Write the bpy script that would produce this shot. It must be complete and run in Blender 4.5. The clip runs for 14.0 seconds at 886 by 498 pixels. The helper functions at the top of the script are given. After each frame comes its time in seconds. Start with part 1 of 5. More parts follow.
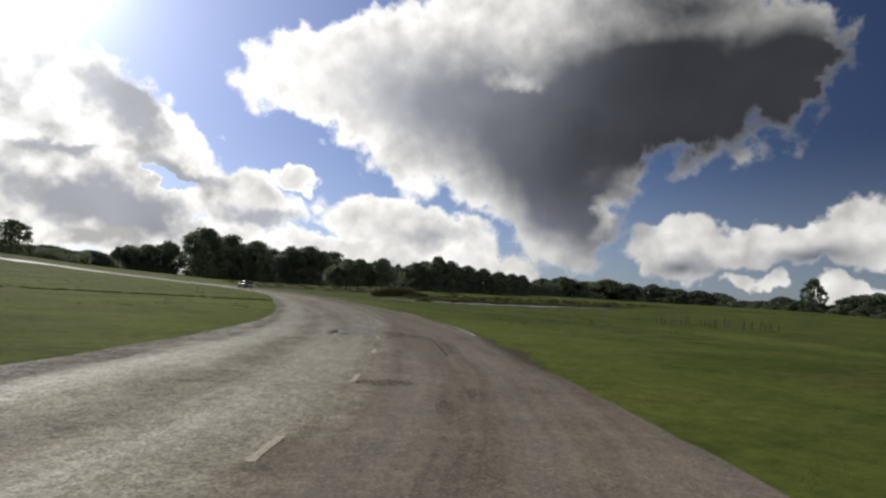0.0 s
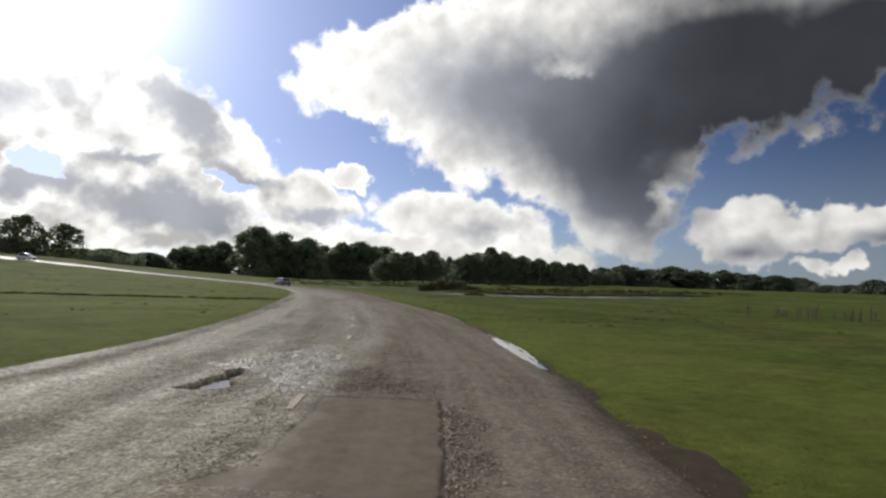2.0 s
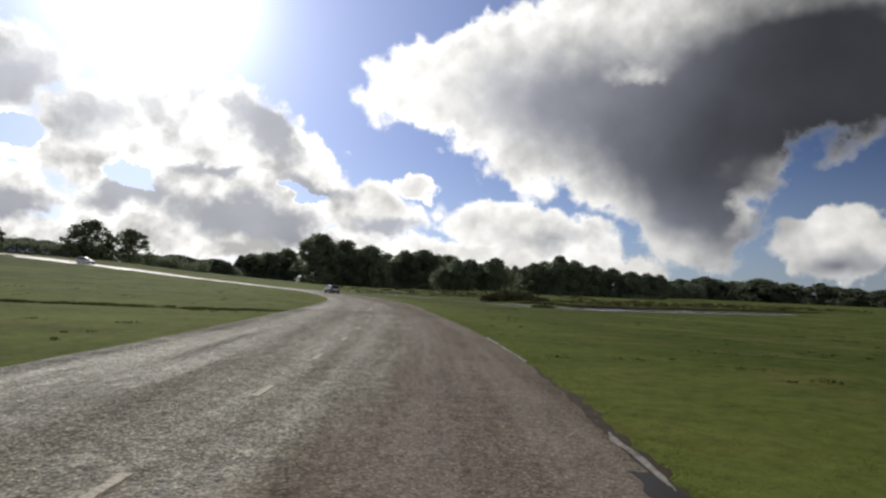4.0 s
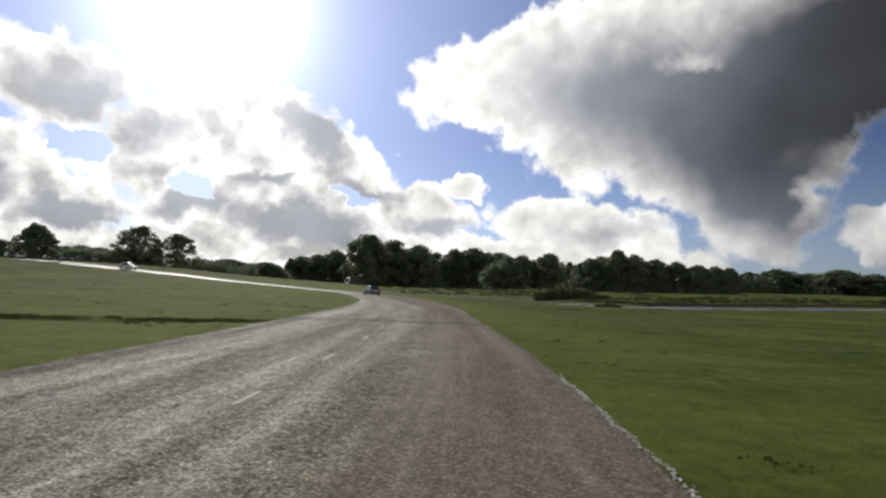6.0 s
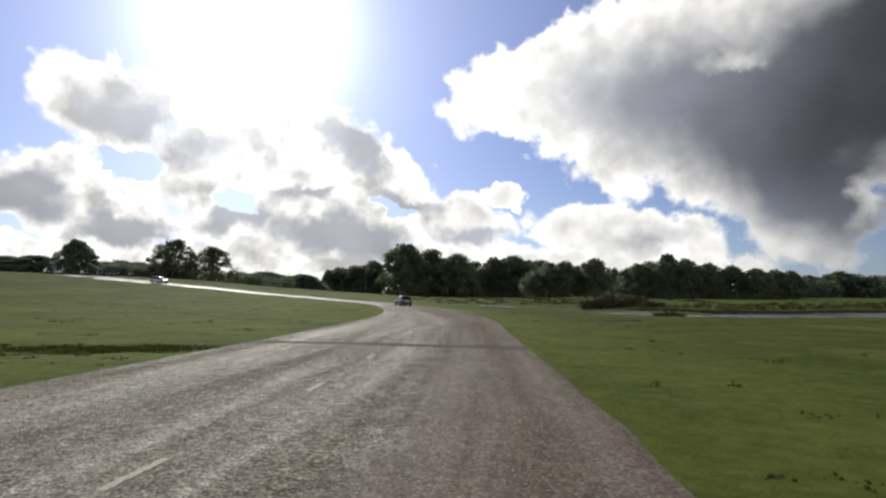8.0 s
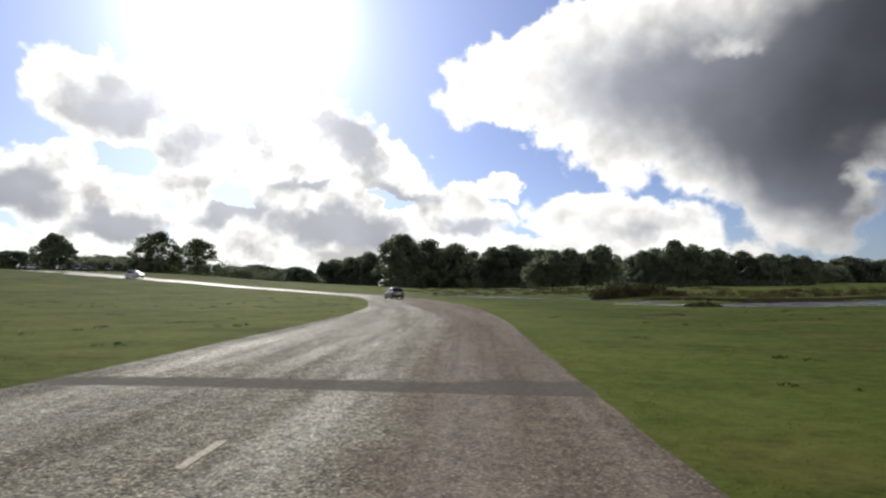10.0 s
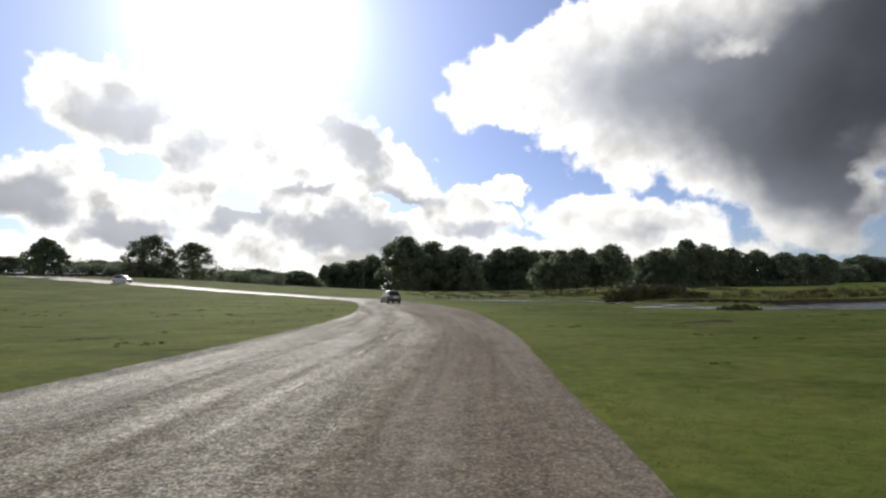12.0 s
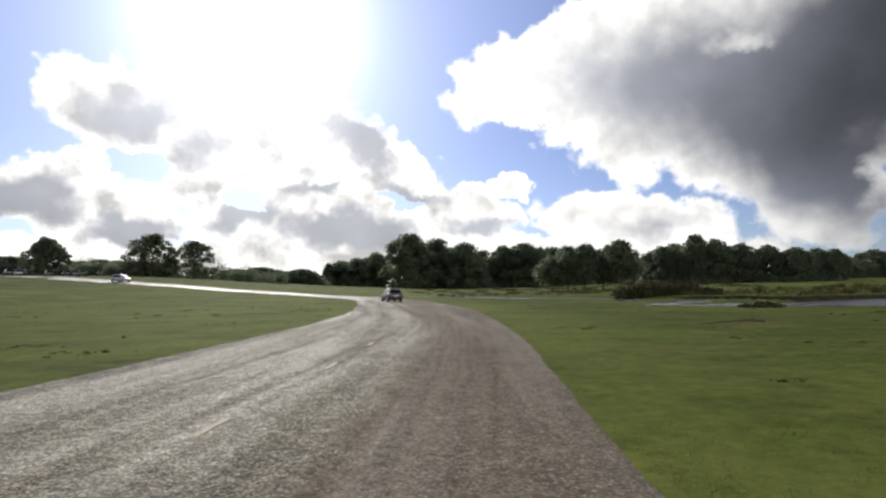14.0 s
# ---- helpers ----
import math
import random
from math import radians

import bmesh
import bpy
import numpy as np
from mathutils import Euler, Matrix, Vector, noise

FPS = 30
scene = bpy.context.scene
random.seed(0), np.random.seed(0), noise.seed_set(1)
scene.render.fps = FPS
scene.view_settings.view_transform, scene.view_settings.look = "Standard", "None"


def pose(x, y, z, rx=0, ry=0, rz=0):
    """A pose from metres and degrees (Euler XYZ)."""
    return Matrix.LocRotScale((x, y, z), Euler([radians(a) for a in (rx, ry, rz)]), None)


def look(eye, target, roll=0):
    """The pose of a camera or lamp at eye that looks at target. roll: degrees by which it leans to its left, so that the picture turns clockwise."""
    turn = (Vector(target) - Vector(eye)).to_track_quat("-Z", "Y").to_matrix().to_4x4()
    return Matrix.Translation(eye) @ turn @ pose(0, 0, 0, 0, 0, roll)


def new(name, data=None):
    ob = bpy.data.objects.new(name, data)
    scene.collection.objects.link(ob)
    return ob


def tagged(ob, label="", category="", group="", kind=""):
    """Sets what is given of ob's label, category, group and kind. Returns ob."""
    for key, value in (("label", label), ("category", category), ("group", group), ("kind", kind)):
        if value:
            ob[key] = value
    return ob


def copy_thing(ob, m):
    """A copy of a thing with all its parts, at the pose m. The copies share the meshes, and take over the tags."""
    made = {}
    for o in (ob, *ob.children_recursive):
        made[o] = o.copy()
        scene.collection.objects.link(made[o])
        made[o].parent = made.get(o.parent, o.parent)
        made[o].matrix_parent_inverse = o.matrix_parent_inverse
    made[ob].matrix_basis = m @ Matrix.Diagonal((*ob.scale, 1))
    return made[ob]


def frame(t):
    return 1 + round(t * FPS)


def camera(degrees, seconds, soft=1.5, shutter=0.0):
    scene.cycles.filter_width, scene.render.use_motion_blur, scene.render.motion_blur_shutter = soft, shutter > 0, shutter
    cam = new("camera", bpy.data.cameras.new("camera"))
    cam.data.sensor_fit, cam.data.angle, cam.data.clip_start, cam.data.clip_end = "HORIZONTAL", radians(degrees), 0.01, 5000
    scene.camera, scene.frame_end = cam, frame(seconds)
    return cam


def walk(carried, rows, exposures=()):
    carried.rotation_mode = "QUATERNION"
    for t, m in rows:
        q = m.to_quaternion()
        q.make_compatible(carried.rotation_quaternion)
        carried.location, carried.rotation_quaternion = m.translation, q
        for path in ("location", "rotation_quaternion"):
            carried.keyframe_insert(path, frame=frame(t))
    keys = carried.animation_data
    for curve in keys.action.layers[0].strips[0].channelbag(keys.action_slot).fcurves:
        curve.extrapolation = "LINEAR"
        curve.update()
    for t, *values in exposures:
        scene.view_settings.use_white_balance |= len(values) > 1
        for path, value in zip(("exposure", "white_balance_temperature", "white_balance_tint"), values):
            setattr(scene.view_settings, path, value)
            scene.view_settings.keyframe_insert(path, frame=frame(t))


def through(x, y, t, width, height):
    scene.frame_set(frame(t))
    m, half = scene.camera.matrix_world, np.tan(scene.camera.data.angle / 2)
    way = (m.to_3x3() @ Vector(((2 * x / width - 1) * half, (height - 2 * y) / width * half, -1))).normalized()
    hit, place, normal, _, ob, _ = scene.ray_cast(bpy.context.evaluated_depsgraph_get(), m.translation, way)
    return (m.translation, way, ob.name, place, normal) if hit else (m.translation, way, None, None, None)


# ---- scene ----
cam = camera(75.65, 14.0, soft=2.4)
PATH = [
    (0.0, pose(-9.39, -33.57, 1.50, 94.54, -3.75, -20.05)),
    (0.5, pose(-8.15, -30.88, 1.50, 93.96, -3.50, -19.08)),
    (1.0, pose(-7.12, -28.38, 1.50, 93.99, -3.22, -17.80)),
    (1.5, pose(-6.04, -25.73, 1.50, 94.12, -2.52, -16.08)),
    (2.0, pose(-5.19, -23.33, 1.50, 93.57, -2.25, -14.55)),
    (2.5, pose(-4.28, -20.92, 1.50, 93.73, -3.15, -13.16)),
    (5.0, pose(-1.08, -7.38, 1.50, 94.42, -1.84, -4.82)),
    (5.5, pose(-0.71, -5.44, 1.50, 94.40, -1.66, -3.67)),
    (6.0, pose(-0.44, -3.64, 1.50, 93.98, -1.95, -2.79)),
    (6.5, pose(-0.14, -1.82, 1.50, 94.31, -1.95, -2.12)),
    (7.0, pose(0.07, 0.03, 1.50, 94.56, -1.82, -0.54)),
    (7.5, pose(0.28, 1.87, 1.50, 94.43, -1.31, 1.05)),
    (8.0, pose(0.41, 3.53, 1.50, 94.84, -1.07, 1.24)),
    (10.5, pose(0.71, 14.22, 1.50, 93.86, -0.06, 1.15)),
    (11.0, pose(0.87, 15.77, 1.50, 93.88, 0.05, 1.25)),
    (11.5, pose(1.00, 17.32, 1.50, 94.20, 0.13, 1.48)),
    (12.0, pose(1.10, 18.40, 1.50, 94.26, 0.23, 1.65)),
    (12.5, pose(1.18, 19.43, 1.50, 93.86, 0.29, 1.83)),
    (13.0, pose(1.24, 20.18, 1.50, 93.85, 0.61, 2.07)),
    (13.5, pose(1.28, 20.67, 1.50, 93.60, 0.46, 2.16)),
    (14.0, pose(1.32, 21.07, 1.50, 94.03, 0.54, 2.21)),
]
walk(cam, PATH, exposures=[(0.0, 0.05), (2.5, 0.12), (5.0, 0.10), (8.0, 0.22), (10.5, 0.38), (14.0, 0.4)])

# ---------------------------------------------------------------- light
SUN_AZ, SUN_EL = -21.0, 25.5          # degrees: azimuth from +y towards +x, height

world = bpy.data.worlds.new("sky")
scene.world = world
world.use_nodes = True
wt = world.node_tree
wt.nodes.clear()


def wnode(kind, **props):
    n = wt.nodes.new(kind)
    for key, value in props.items():
        if key == "op":
            n.operation = value
        elif key == "clamp":
            n.use_clamp = value
    return n


def wire(node, slot, value):
    if isinstance(value, bpy.types.NodeSocket):
        wt.links.new(value, node.inputs[slot])
    else:
        node.inputs[slot].default_value = value


def wmath(op, a, b=0.0, c=0.0, clamp=False):
    n = wnode("ShaderNodeMath", op=op, clamp=clamp)
    wire(n, 0, a), wire(n, 1, b), wire(n, 2, c)
    return n.outputs[0]


def wvec(op, a, b=(0, 0, 0), out=0):
    n = wnode("ShaderNodeVectorMath", op=op)
    wire(n, 0, a), wire(n, 1, b)
    return n.outputs[out]


def wrange(value, lo, hi, to_lo=0.0, to_hi=1.0):
    n = wnode("ShaderNodeMapRange")
    n.interpolation_type = "SMOOTHSTEP"
    wire(n, 0, value), wire(n, 1, lo), wire(n, 2, hi), wire(n, 3, to_lo), wire(n, 4, to_hi)
    return n.outputs[0]


def wmix(factor, a, b):
    n = wnode("ShaderNodeMix")
    n.data_type = "RGBA"
    wire(n, 0, factor), wire(n, 6, a), wire(n, 7, b)
    return n.outputs[2]


def wnoise(vector, scale, detail=6.0, rough=0.55, colour=False):
    n = wnode("ShaderNodeTexNoise")
    wire(n, "Vector", vector), wire(n, "Scale", scale), wire(n, "Detail", detail), wire(n, "Roughness", rough)
    return n.outputs["Color" if colour else "Fac"]


# direction of the sky as azimuth and height in degrees
way = wnode("ShaderNodeTexCoord").outputs["Generated"]
split = wnode("ShaderNodeSeparateXYZ")
wire(split, 0, way)
azimuth = wmath("MULTIPLY", wmath("ARCTAN2", split.outputs[0], split.outputs[1]), 180 / math.pi)
height = wmath("MULTIPLY", wmath("ARCSINE", split.outputs[2]), 180 / math.pi)
join = wnode("ShaderNodeCombineXYZ")
wire(join, 0, azimuth), wire(join, 1, height)
flat = join.outputs[0]
# billows: the place on the sky is pushed about by coarse and fine noise
coarse = wvec("MULTIPLY", wvec("SUBTRACT", wnoise(way, 9.0, 3.0, 0.5, True), (0.5, 0.5, 0.5)), (7.0, 5.0, 0.0))
fine = wvec("MULTIPLY", wvec("SUBTRACT", wnoise(way, 30.0, 5.0, 0.55, True), (0.5, 0.5, 0.5)), (3.0, 2.6, 0.0))
pushed = wvec("ADD", wvec("ADD", flat, coarse), fine)
rag_push = wvec("ADD", wvec("ADD", flat, coarse), wvec("MULTIPLY", fine, (1.3, 1.1, 0.0)))
soft_push = wvec("ADD", flat, wvec("MULTIPLY", coarse, (0.8, 0.8, 0.0)))


def billow(field, az, el, wide, high, tilt=0.0, strength=1.0, where=None):
    """One mass of cloud added to a field: strength in its middle, 0 at its rim."""
    m = wnode("ShaderNodeMapping")
    m.vector_type = "TEXTURE"
    wire(m, 0, where or pushed)
    m.inputs["Location"].default_value = (az, el, 0)
    m.inputs["Rotation"].default_value = (0, 0, radians(tilt))
    m.inputs["Scale"].default_value = (wide, high, 1)
    mass = wmath("MULTIPLY_ADD", wvec("LENGTH", m.outputs[0], out=1), -strength, strength)
    return mass if field is None else wmath("SMOOTH_MAX", field, mass, 0.35 if where is soft_push else 0.12)


# the great cloud
cover = billow(None, 9.2, 22.3, 11.8, 4.6, 19)
cover = billow(cover, 7.6, 18.8, 6.1, 3.4, -13)
cover = billow(cover, 17.0, 17.8, 11.2, 8.0, -17)
cover = billow(cover, 27.8, 20.9, 15.5, 10.6, -3)
cover = billow(cover, 41.7, 21.8, 13.0, 8.6, -7)
cover = billow(cover, 27.1, 12.4, 10.4, 5.6, -19)
cover = billow(cover, 32.0, 7.8, 6.0, 5.2, -24)
cover = billow(cover, 33.6, 13.4, 5.4, 4.6, -20, 1.3)
cover = billow(cover, 50.5, 21.5, 4.4, 6.4, -8)
cover = billow(cover, 30.0, 33.0, 20.0, 8.0, -4)
# clouds under and beside the sun
cover = billow(cover, -32.7, 16.3, 6.4, 3.8, -1)
cover = billow(cover, -15.4, 13.8, 9.6, 5.2, -20)
cover = billow(cover, -7.6, 11.3, 7.6, 3.2, -23)
cover = billow(cover, -24.0, 12.0, 7.5, 4.6, 6)
cover = billow(cover, -36.5, 8.3, 6.2, 4.1, 6)
cover = billow(cover, -31.6, 6.1, 6.2, 3.0, 5)
cover = billow(cover, -13.6, 6.9, 15.0, 3.6, 2)
cover = billow(cover, 0.5, 7.2, 6.8, 3.0, 0)
cover = billow(cover, 15.8, 6.5, 9.6, 2.8, -6)
cover = billow(cover, -16.7, 3.2, 36.0, 2.2, 1)
cover = billow(cover, 15.0, 3.2, 17.0, 2.0, 0)
cover = billow(cover, 6.1, 10.1, 2.2, 1.5, 0)
# heaped clouds low right of the sun, and unseen ones added behind as fill
cover = billow(cover, 42.8, 5.8, 5.0, 3.2, 0)
cover = billow(cover, 50.2, 6.1, 5.2, 2.7, 8)
cover = billow(cover, 56.0, 7.2, 5.0, 3.0, 16)
cover = billow(cover, 48.3, 2.6, 2.2, 1.2, 3)
cover = billow(cover, 54.6, 2.1, 3.2, 1.5, 4)
cover = billow(cover, -52.0, 9.0, 12.0, 5.0, 0)
cover = billow(cover, 80.0, 10.0, 16.0, 6.0, 0)
cover = billow(cover, -95.0, 14.0, 22.0, 8.0, 5)
cover = billow(cover, 135.0, 16.0, 24.0, 9.0, -5)
cover = billow(cover, -150.0, 12.0, 30.0, 12.0, 0)
cover = billow(cover, 170.0, 25.0, 30.0, 10.0, 0)
cover = billow(cover, 90.0, 30.0, 20.0, 8.0, 0)


# gaps of blue between the small clouds
gaps = billow(None, -21.4, 8.7, 3.0, 1.9, -25, 1.0, rag_push)
gaps = billow(gaps, -29.3, 11.7, 3.4, 1.3, 8, 1.0, rag_push)
gaps = billow(gaps, -5.0, 8.6, 2.4, 0.8, -10, 0.8, rag_push)
cover = wmath("SUBTRACT", cover, wmath("MULTIPLY", wmath("MAXIMUM", gaps, 0.0), 1.5))


def lumps(v):
    """Rounded heads of cumulus in two sizes: high in the middle of each head, low in the clefts."""
    heads = []
    for scale, share in ((11.0, 0.62), (27.0, 0.38)):
        n = wnode("ShaderNodeTexVoronoi")
        n.feature = "SMOOTH_F1"
        wire(n, "Vector", v), wire(n, "Scale", scale), wire(n, "Smoothness", 0.35)
        heads.append(wmath("MULTIPLY_ADD", n.outputs["Distance"], -share, 0.5 * share))
    return wmath("ADD", *heads)


bent = wvec("ADD", way, wvec("MULTIPLY", wvec("SUBTRACT", wnoise(way, 24.0, 4.0, 0.55, True), (0.5, 0.5, 0.5)), (0.035, 0.035, 0.035)))
head = lumps(bent)
grain = wmath("SUBTRACT", wnoise(way, 26.0, 7.0, 0.58), 0.5)
density = wmath("ADD", wmath("MULTIPLY_ADD", grain, 0.60, wmath("SUBTRACT", cover, 0.02)), wmath("MULTIPLY", head, 0.50))
amount = wrange(density, -0.04, 0.20)

# the thick, grey-bellied parts of the clouds
shade = billow(None, 20.0, 18.8, 13.5, 6.4, -6, 0.72, soft_push)
shade = billow(shade, 28.0, 15.8, 14.0, 8.4, -24, 0.96, soft_push)
shade = billow(shade, 39.0, 19.0, 16.0, 8.4, 4, 1.45, soft_push)
shade = billow(shade, 34.2, 9.8, 7.4, 9.0, 10, 0.66, soft_push)
shade = billow(shade, 30.6, 10.2, 8.0, 5.4, -24, 0.95, soft_push)
shade = billow(shade, 51.0, 19.6, 9.0, 7.6, -7, 1.1, soft_push)
shade = billow(shade, 42.0, 27.5, 16.0, 6.5, 0, 0.5, soft_push)
shade = billow(shade, -10.2, 14.0, 5.6, 2.2, -30, 1.1, rag_push)
shade = billow(shade, -30.9, 15.5, 5.2, 2.7, -3, 0.7, rag_push)
shade = billow(shade, -15.1, 9.4, 3.4, 0.9, 9, 0.9, rag_push)
shade = billow(shade, -11.4, 5.8, 8.6, 2.3, 1, 1.2, rag_push)
shade = billow(shade, -37.7, 7.6, 4.0, 3.2, 8, 1.0, rag_push)
shade = billow(shade, -30.7, 5.3, 4.8, 1.8, 4, 1.2, rag_push)
shade = billow(shade, -24.6, 13.2, 4.2, 2.0, -8, 0.45, rag_push)
shade = billow(shade, -21.8, 6.8, 5.0, 1.7, 4, 1.0, rag_push)
shade = billow(shade, -4.5, 9.2, 4.0, 1.3, -20, 0.8, rag_push)
shade = billow(shade, 1.8, 5.8, 5.0, 1.2, 0, 0.8, rag_push)
shade = billow(shade, 18.5, 6.0, 6.0, 1.5, -1, 0.35, rag_push)
shade = billow(shade, 43.1, 3.8, 4.2, 1.7, 2, 0.5, soft_push)
shade = billow(shade, 52.5, 4.8, 6.5, 1.8, 10, 0.55, soft_push)
shade = billow(shade, 100.0, 7.0, 30.0, 3.0, 0, 0.8, soft_push)
shade = billow(shade, -110.0, 7.0, 30.0, 3.0, 0, 0.8, rag_push)
wisp = billow(None, 25.8, 20.8, 3.6, 1.3, 8, 1.0, rag_push)
wisp = billow(wisp, 36.4, 9.4, 1.8, 3.0, -20, 0.9, rag_push)
belly = wmath("MULTIPLY", wrange(wmath("ADD", wmath("MULTIPLY_ADD", grain, 0.20, shade), wmath("MULTIPLY", head, 0.08)), -0.12, 0.58), wrange(wisp, 0.0, 0.9, 1.0, 0.45))

sun_way = Vector((math.sin(radians(SUN_AZ)) * math.cos(radians(SUN_EL)), math.cos(radians(SUN_AZ)) * math.cos(radians(SUN_EL)), math.sin(radians(SUN_EL))))
towards = wvec("DOT_PRODUCT", way, tuple(sun_way), out=1)
off_sun = wmath("MULTIPLY", wmath("ARCCOSINE", towards), 180 / math.pi)
# light scattered forward by thin cloud and haze near the sun
near_glow = wmath("POWER", wmath("DIVIDE", 7.2, wmath("MAXIMUM", off_sun, 5.0)), 4.0)
halo = wmath("ADD", near_glow, wmath("MULTIPLY", wmath("POWER", wmath("DIVIDE", 20.0, wmath("MAXIMUM", off_sun, 10.0)), 1.5), 0.085))
near_sun = wrange(off_sun, 62.0, 14.0)
towards_sun = wvec("ADD", bent, tuple(sun_way * 0.022))
puff = wmath("ADD", wmath("MULTIPLY", wmath("SUBTRACT", head, lumps(towards_sun)), 0.75), wmath("MULTIPLY", wmath("SUBTRACT", wnoise(way, 17.0, 6.0, 0.55), wnoise(wvec("ADD", way, tuple(sun_way * 0.026)), 17.0, 6.0, 0.55)), 0.7))
# the small clouds under the sun are knobbly, the great one smooth
knobbly = wrange(azimuth, 3.0, -5.0)
relief = wmath("MINIMUM", wmath("MAXIMUM", wmath("MULTIPLY_ADD", puff, wmath("MULTIPLY_ADD", knobbly, 1.5, 1.0), 0.97), 0.55), 1.22)
lining = wrange(density, 0.50, 0.04, 0.0, 0.42)
# the last term overbrightens unseen clouds behind the camera to fill shaded trees
body_light = wmath("ADD", wmath("MULTIPLY_ADD", near_sun, wmath("MULTIPLY_ADD", knobbly, -0.12, 0.16), 0.72), wrange(off_sun, 75.0, 125.0, 0.0, 2.3))
rim_light = wmath("ADD", wmath("MULTIPLY", body_light, relief), wmath("MULTIPLY", lining, near_sun))
bright = wnode("ShaderNodeCombineColor")
for slot, tone in enumerate((1.0, 0.985, 0.95)):
    wire(bright, slot, wmath("MULTIPLY", rim_light, tone))
dark = wnode("ShaderNodeCombineColor")
grey = wmath("ADD", wmath("MULTIPLY_ADD", wrange(off_sun, 57.5, 14.0), 0.50, 0.030), wmath("MULTIPLY", wrange(height, 15.0, 4.0, 0.0, 0.13), wmath("SUBTRACT", 1.0, knobbly)))
deep = wmath("MULTIPLY_ADD", wnoise(way, 8.0, 4.0, 0.5), 1.0, 0.50)
for slot, (tone, warm) in enumerate(((0.91, 0.06), (0.98, 0.01), (1.20, -0.13))):
    wire(dark, slot, wmath("MULTIPLY", wmath("MULTIPLY", wmath("MULTIPLY", grey, deep), wmath("MULTIPLY_ADD", knobbly, -0.30, 1.0)), wmath("MULTIPLY_ADD", near_sun, warm, tone)))
belly = wmath("MULTIPLY", belly, wrange(density, -0.02, 0.24, 0.72, 1.0))
cloud = wmix(belly, bright.outputs[0], dark.outputs[0])

sky = wt.nodes.new("ShaderNodeTexSky")
sky.sky_type, sky.sun_disc = "NISHITA", False
sky.sun_elevation, sky.sun_rotation = radians(SUN_EL), radians(SUN_AZ)
sky.air_density, sky.dust_density, sky.ozone_density = 1.0, 0.6, 2.5
fade = wnode("ShaderNodeCombineColor")
for slot, tone in enumerate((0.031, 0.036, 0.053)):
    wire(fade, slot, wmath("MULTIPLY", wrange(off_sun, 40.0, 78.0, 1.0, 0.5), tone))
blue = wvec("MULTIPLY", sky.outputs[0], fade.outputs[0])
haze = wnode("ShaderNodeCombineColor")
for slot, tone in enumerate((0.158, 0.184, 0.280)):
    wire(haze, slot, wmath("MULTIPLY", wrange(off_sun, 58.0, 8.0), tone))
low_air = wnode("ShaderNodeCombineColor")
for slot, tone in enumerate((0.13, 0.15, 0.17)):
    wire(low_air, slot, wmath("MULTIPLY", wrange(height, 16.0, 0.0), tone))
clear_sky = wvec("ADD", wvec("ADD", blue, haze.outputs[0]), low_air.outputs[0])
seen_sky = wmix(amount, clear_sky, cloud)
glow = wnode("ShaderNodeCombineColor")
for slot, tone in enumerate((0.58, 0.61, 0.68)):
    wire(glow, slot, wmath("MULTIPLY", halo, tone))
total = wvec("ADD", seen_sky, glow.outputs[0])
background = wnode("ShaderNodeBackground")
wire(background, "Color", total), wire(background, "Strength", 1.0)
wt.links.new(background.outputs[0], wnode("ShaderNodeOutputWorld").inputs[0])

sun = new("sun", bpy.data.lights.new("sun", "SUN"))
sun.data.energy, sun.data.angle, sun.data.color = 2.6, radians(0.6), (1.0, 0.95, 0.86)
sun.matrix_world = look(sun_way * 200, (0, 0, 0))

# ---------------------------------------------------------------- materials


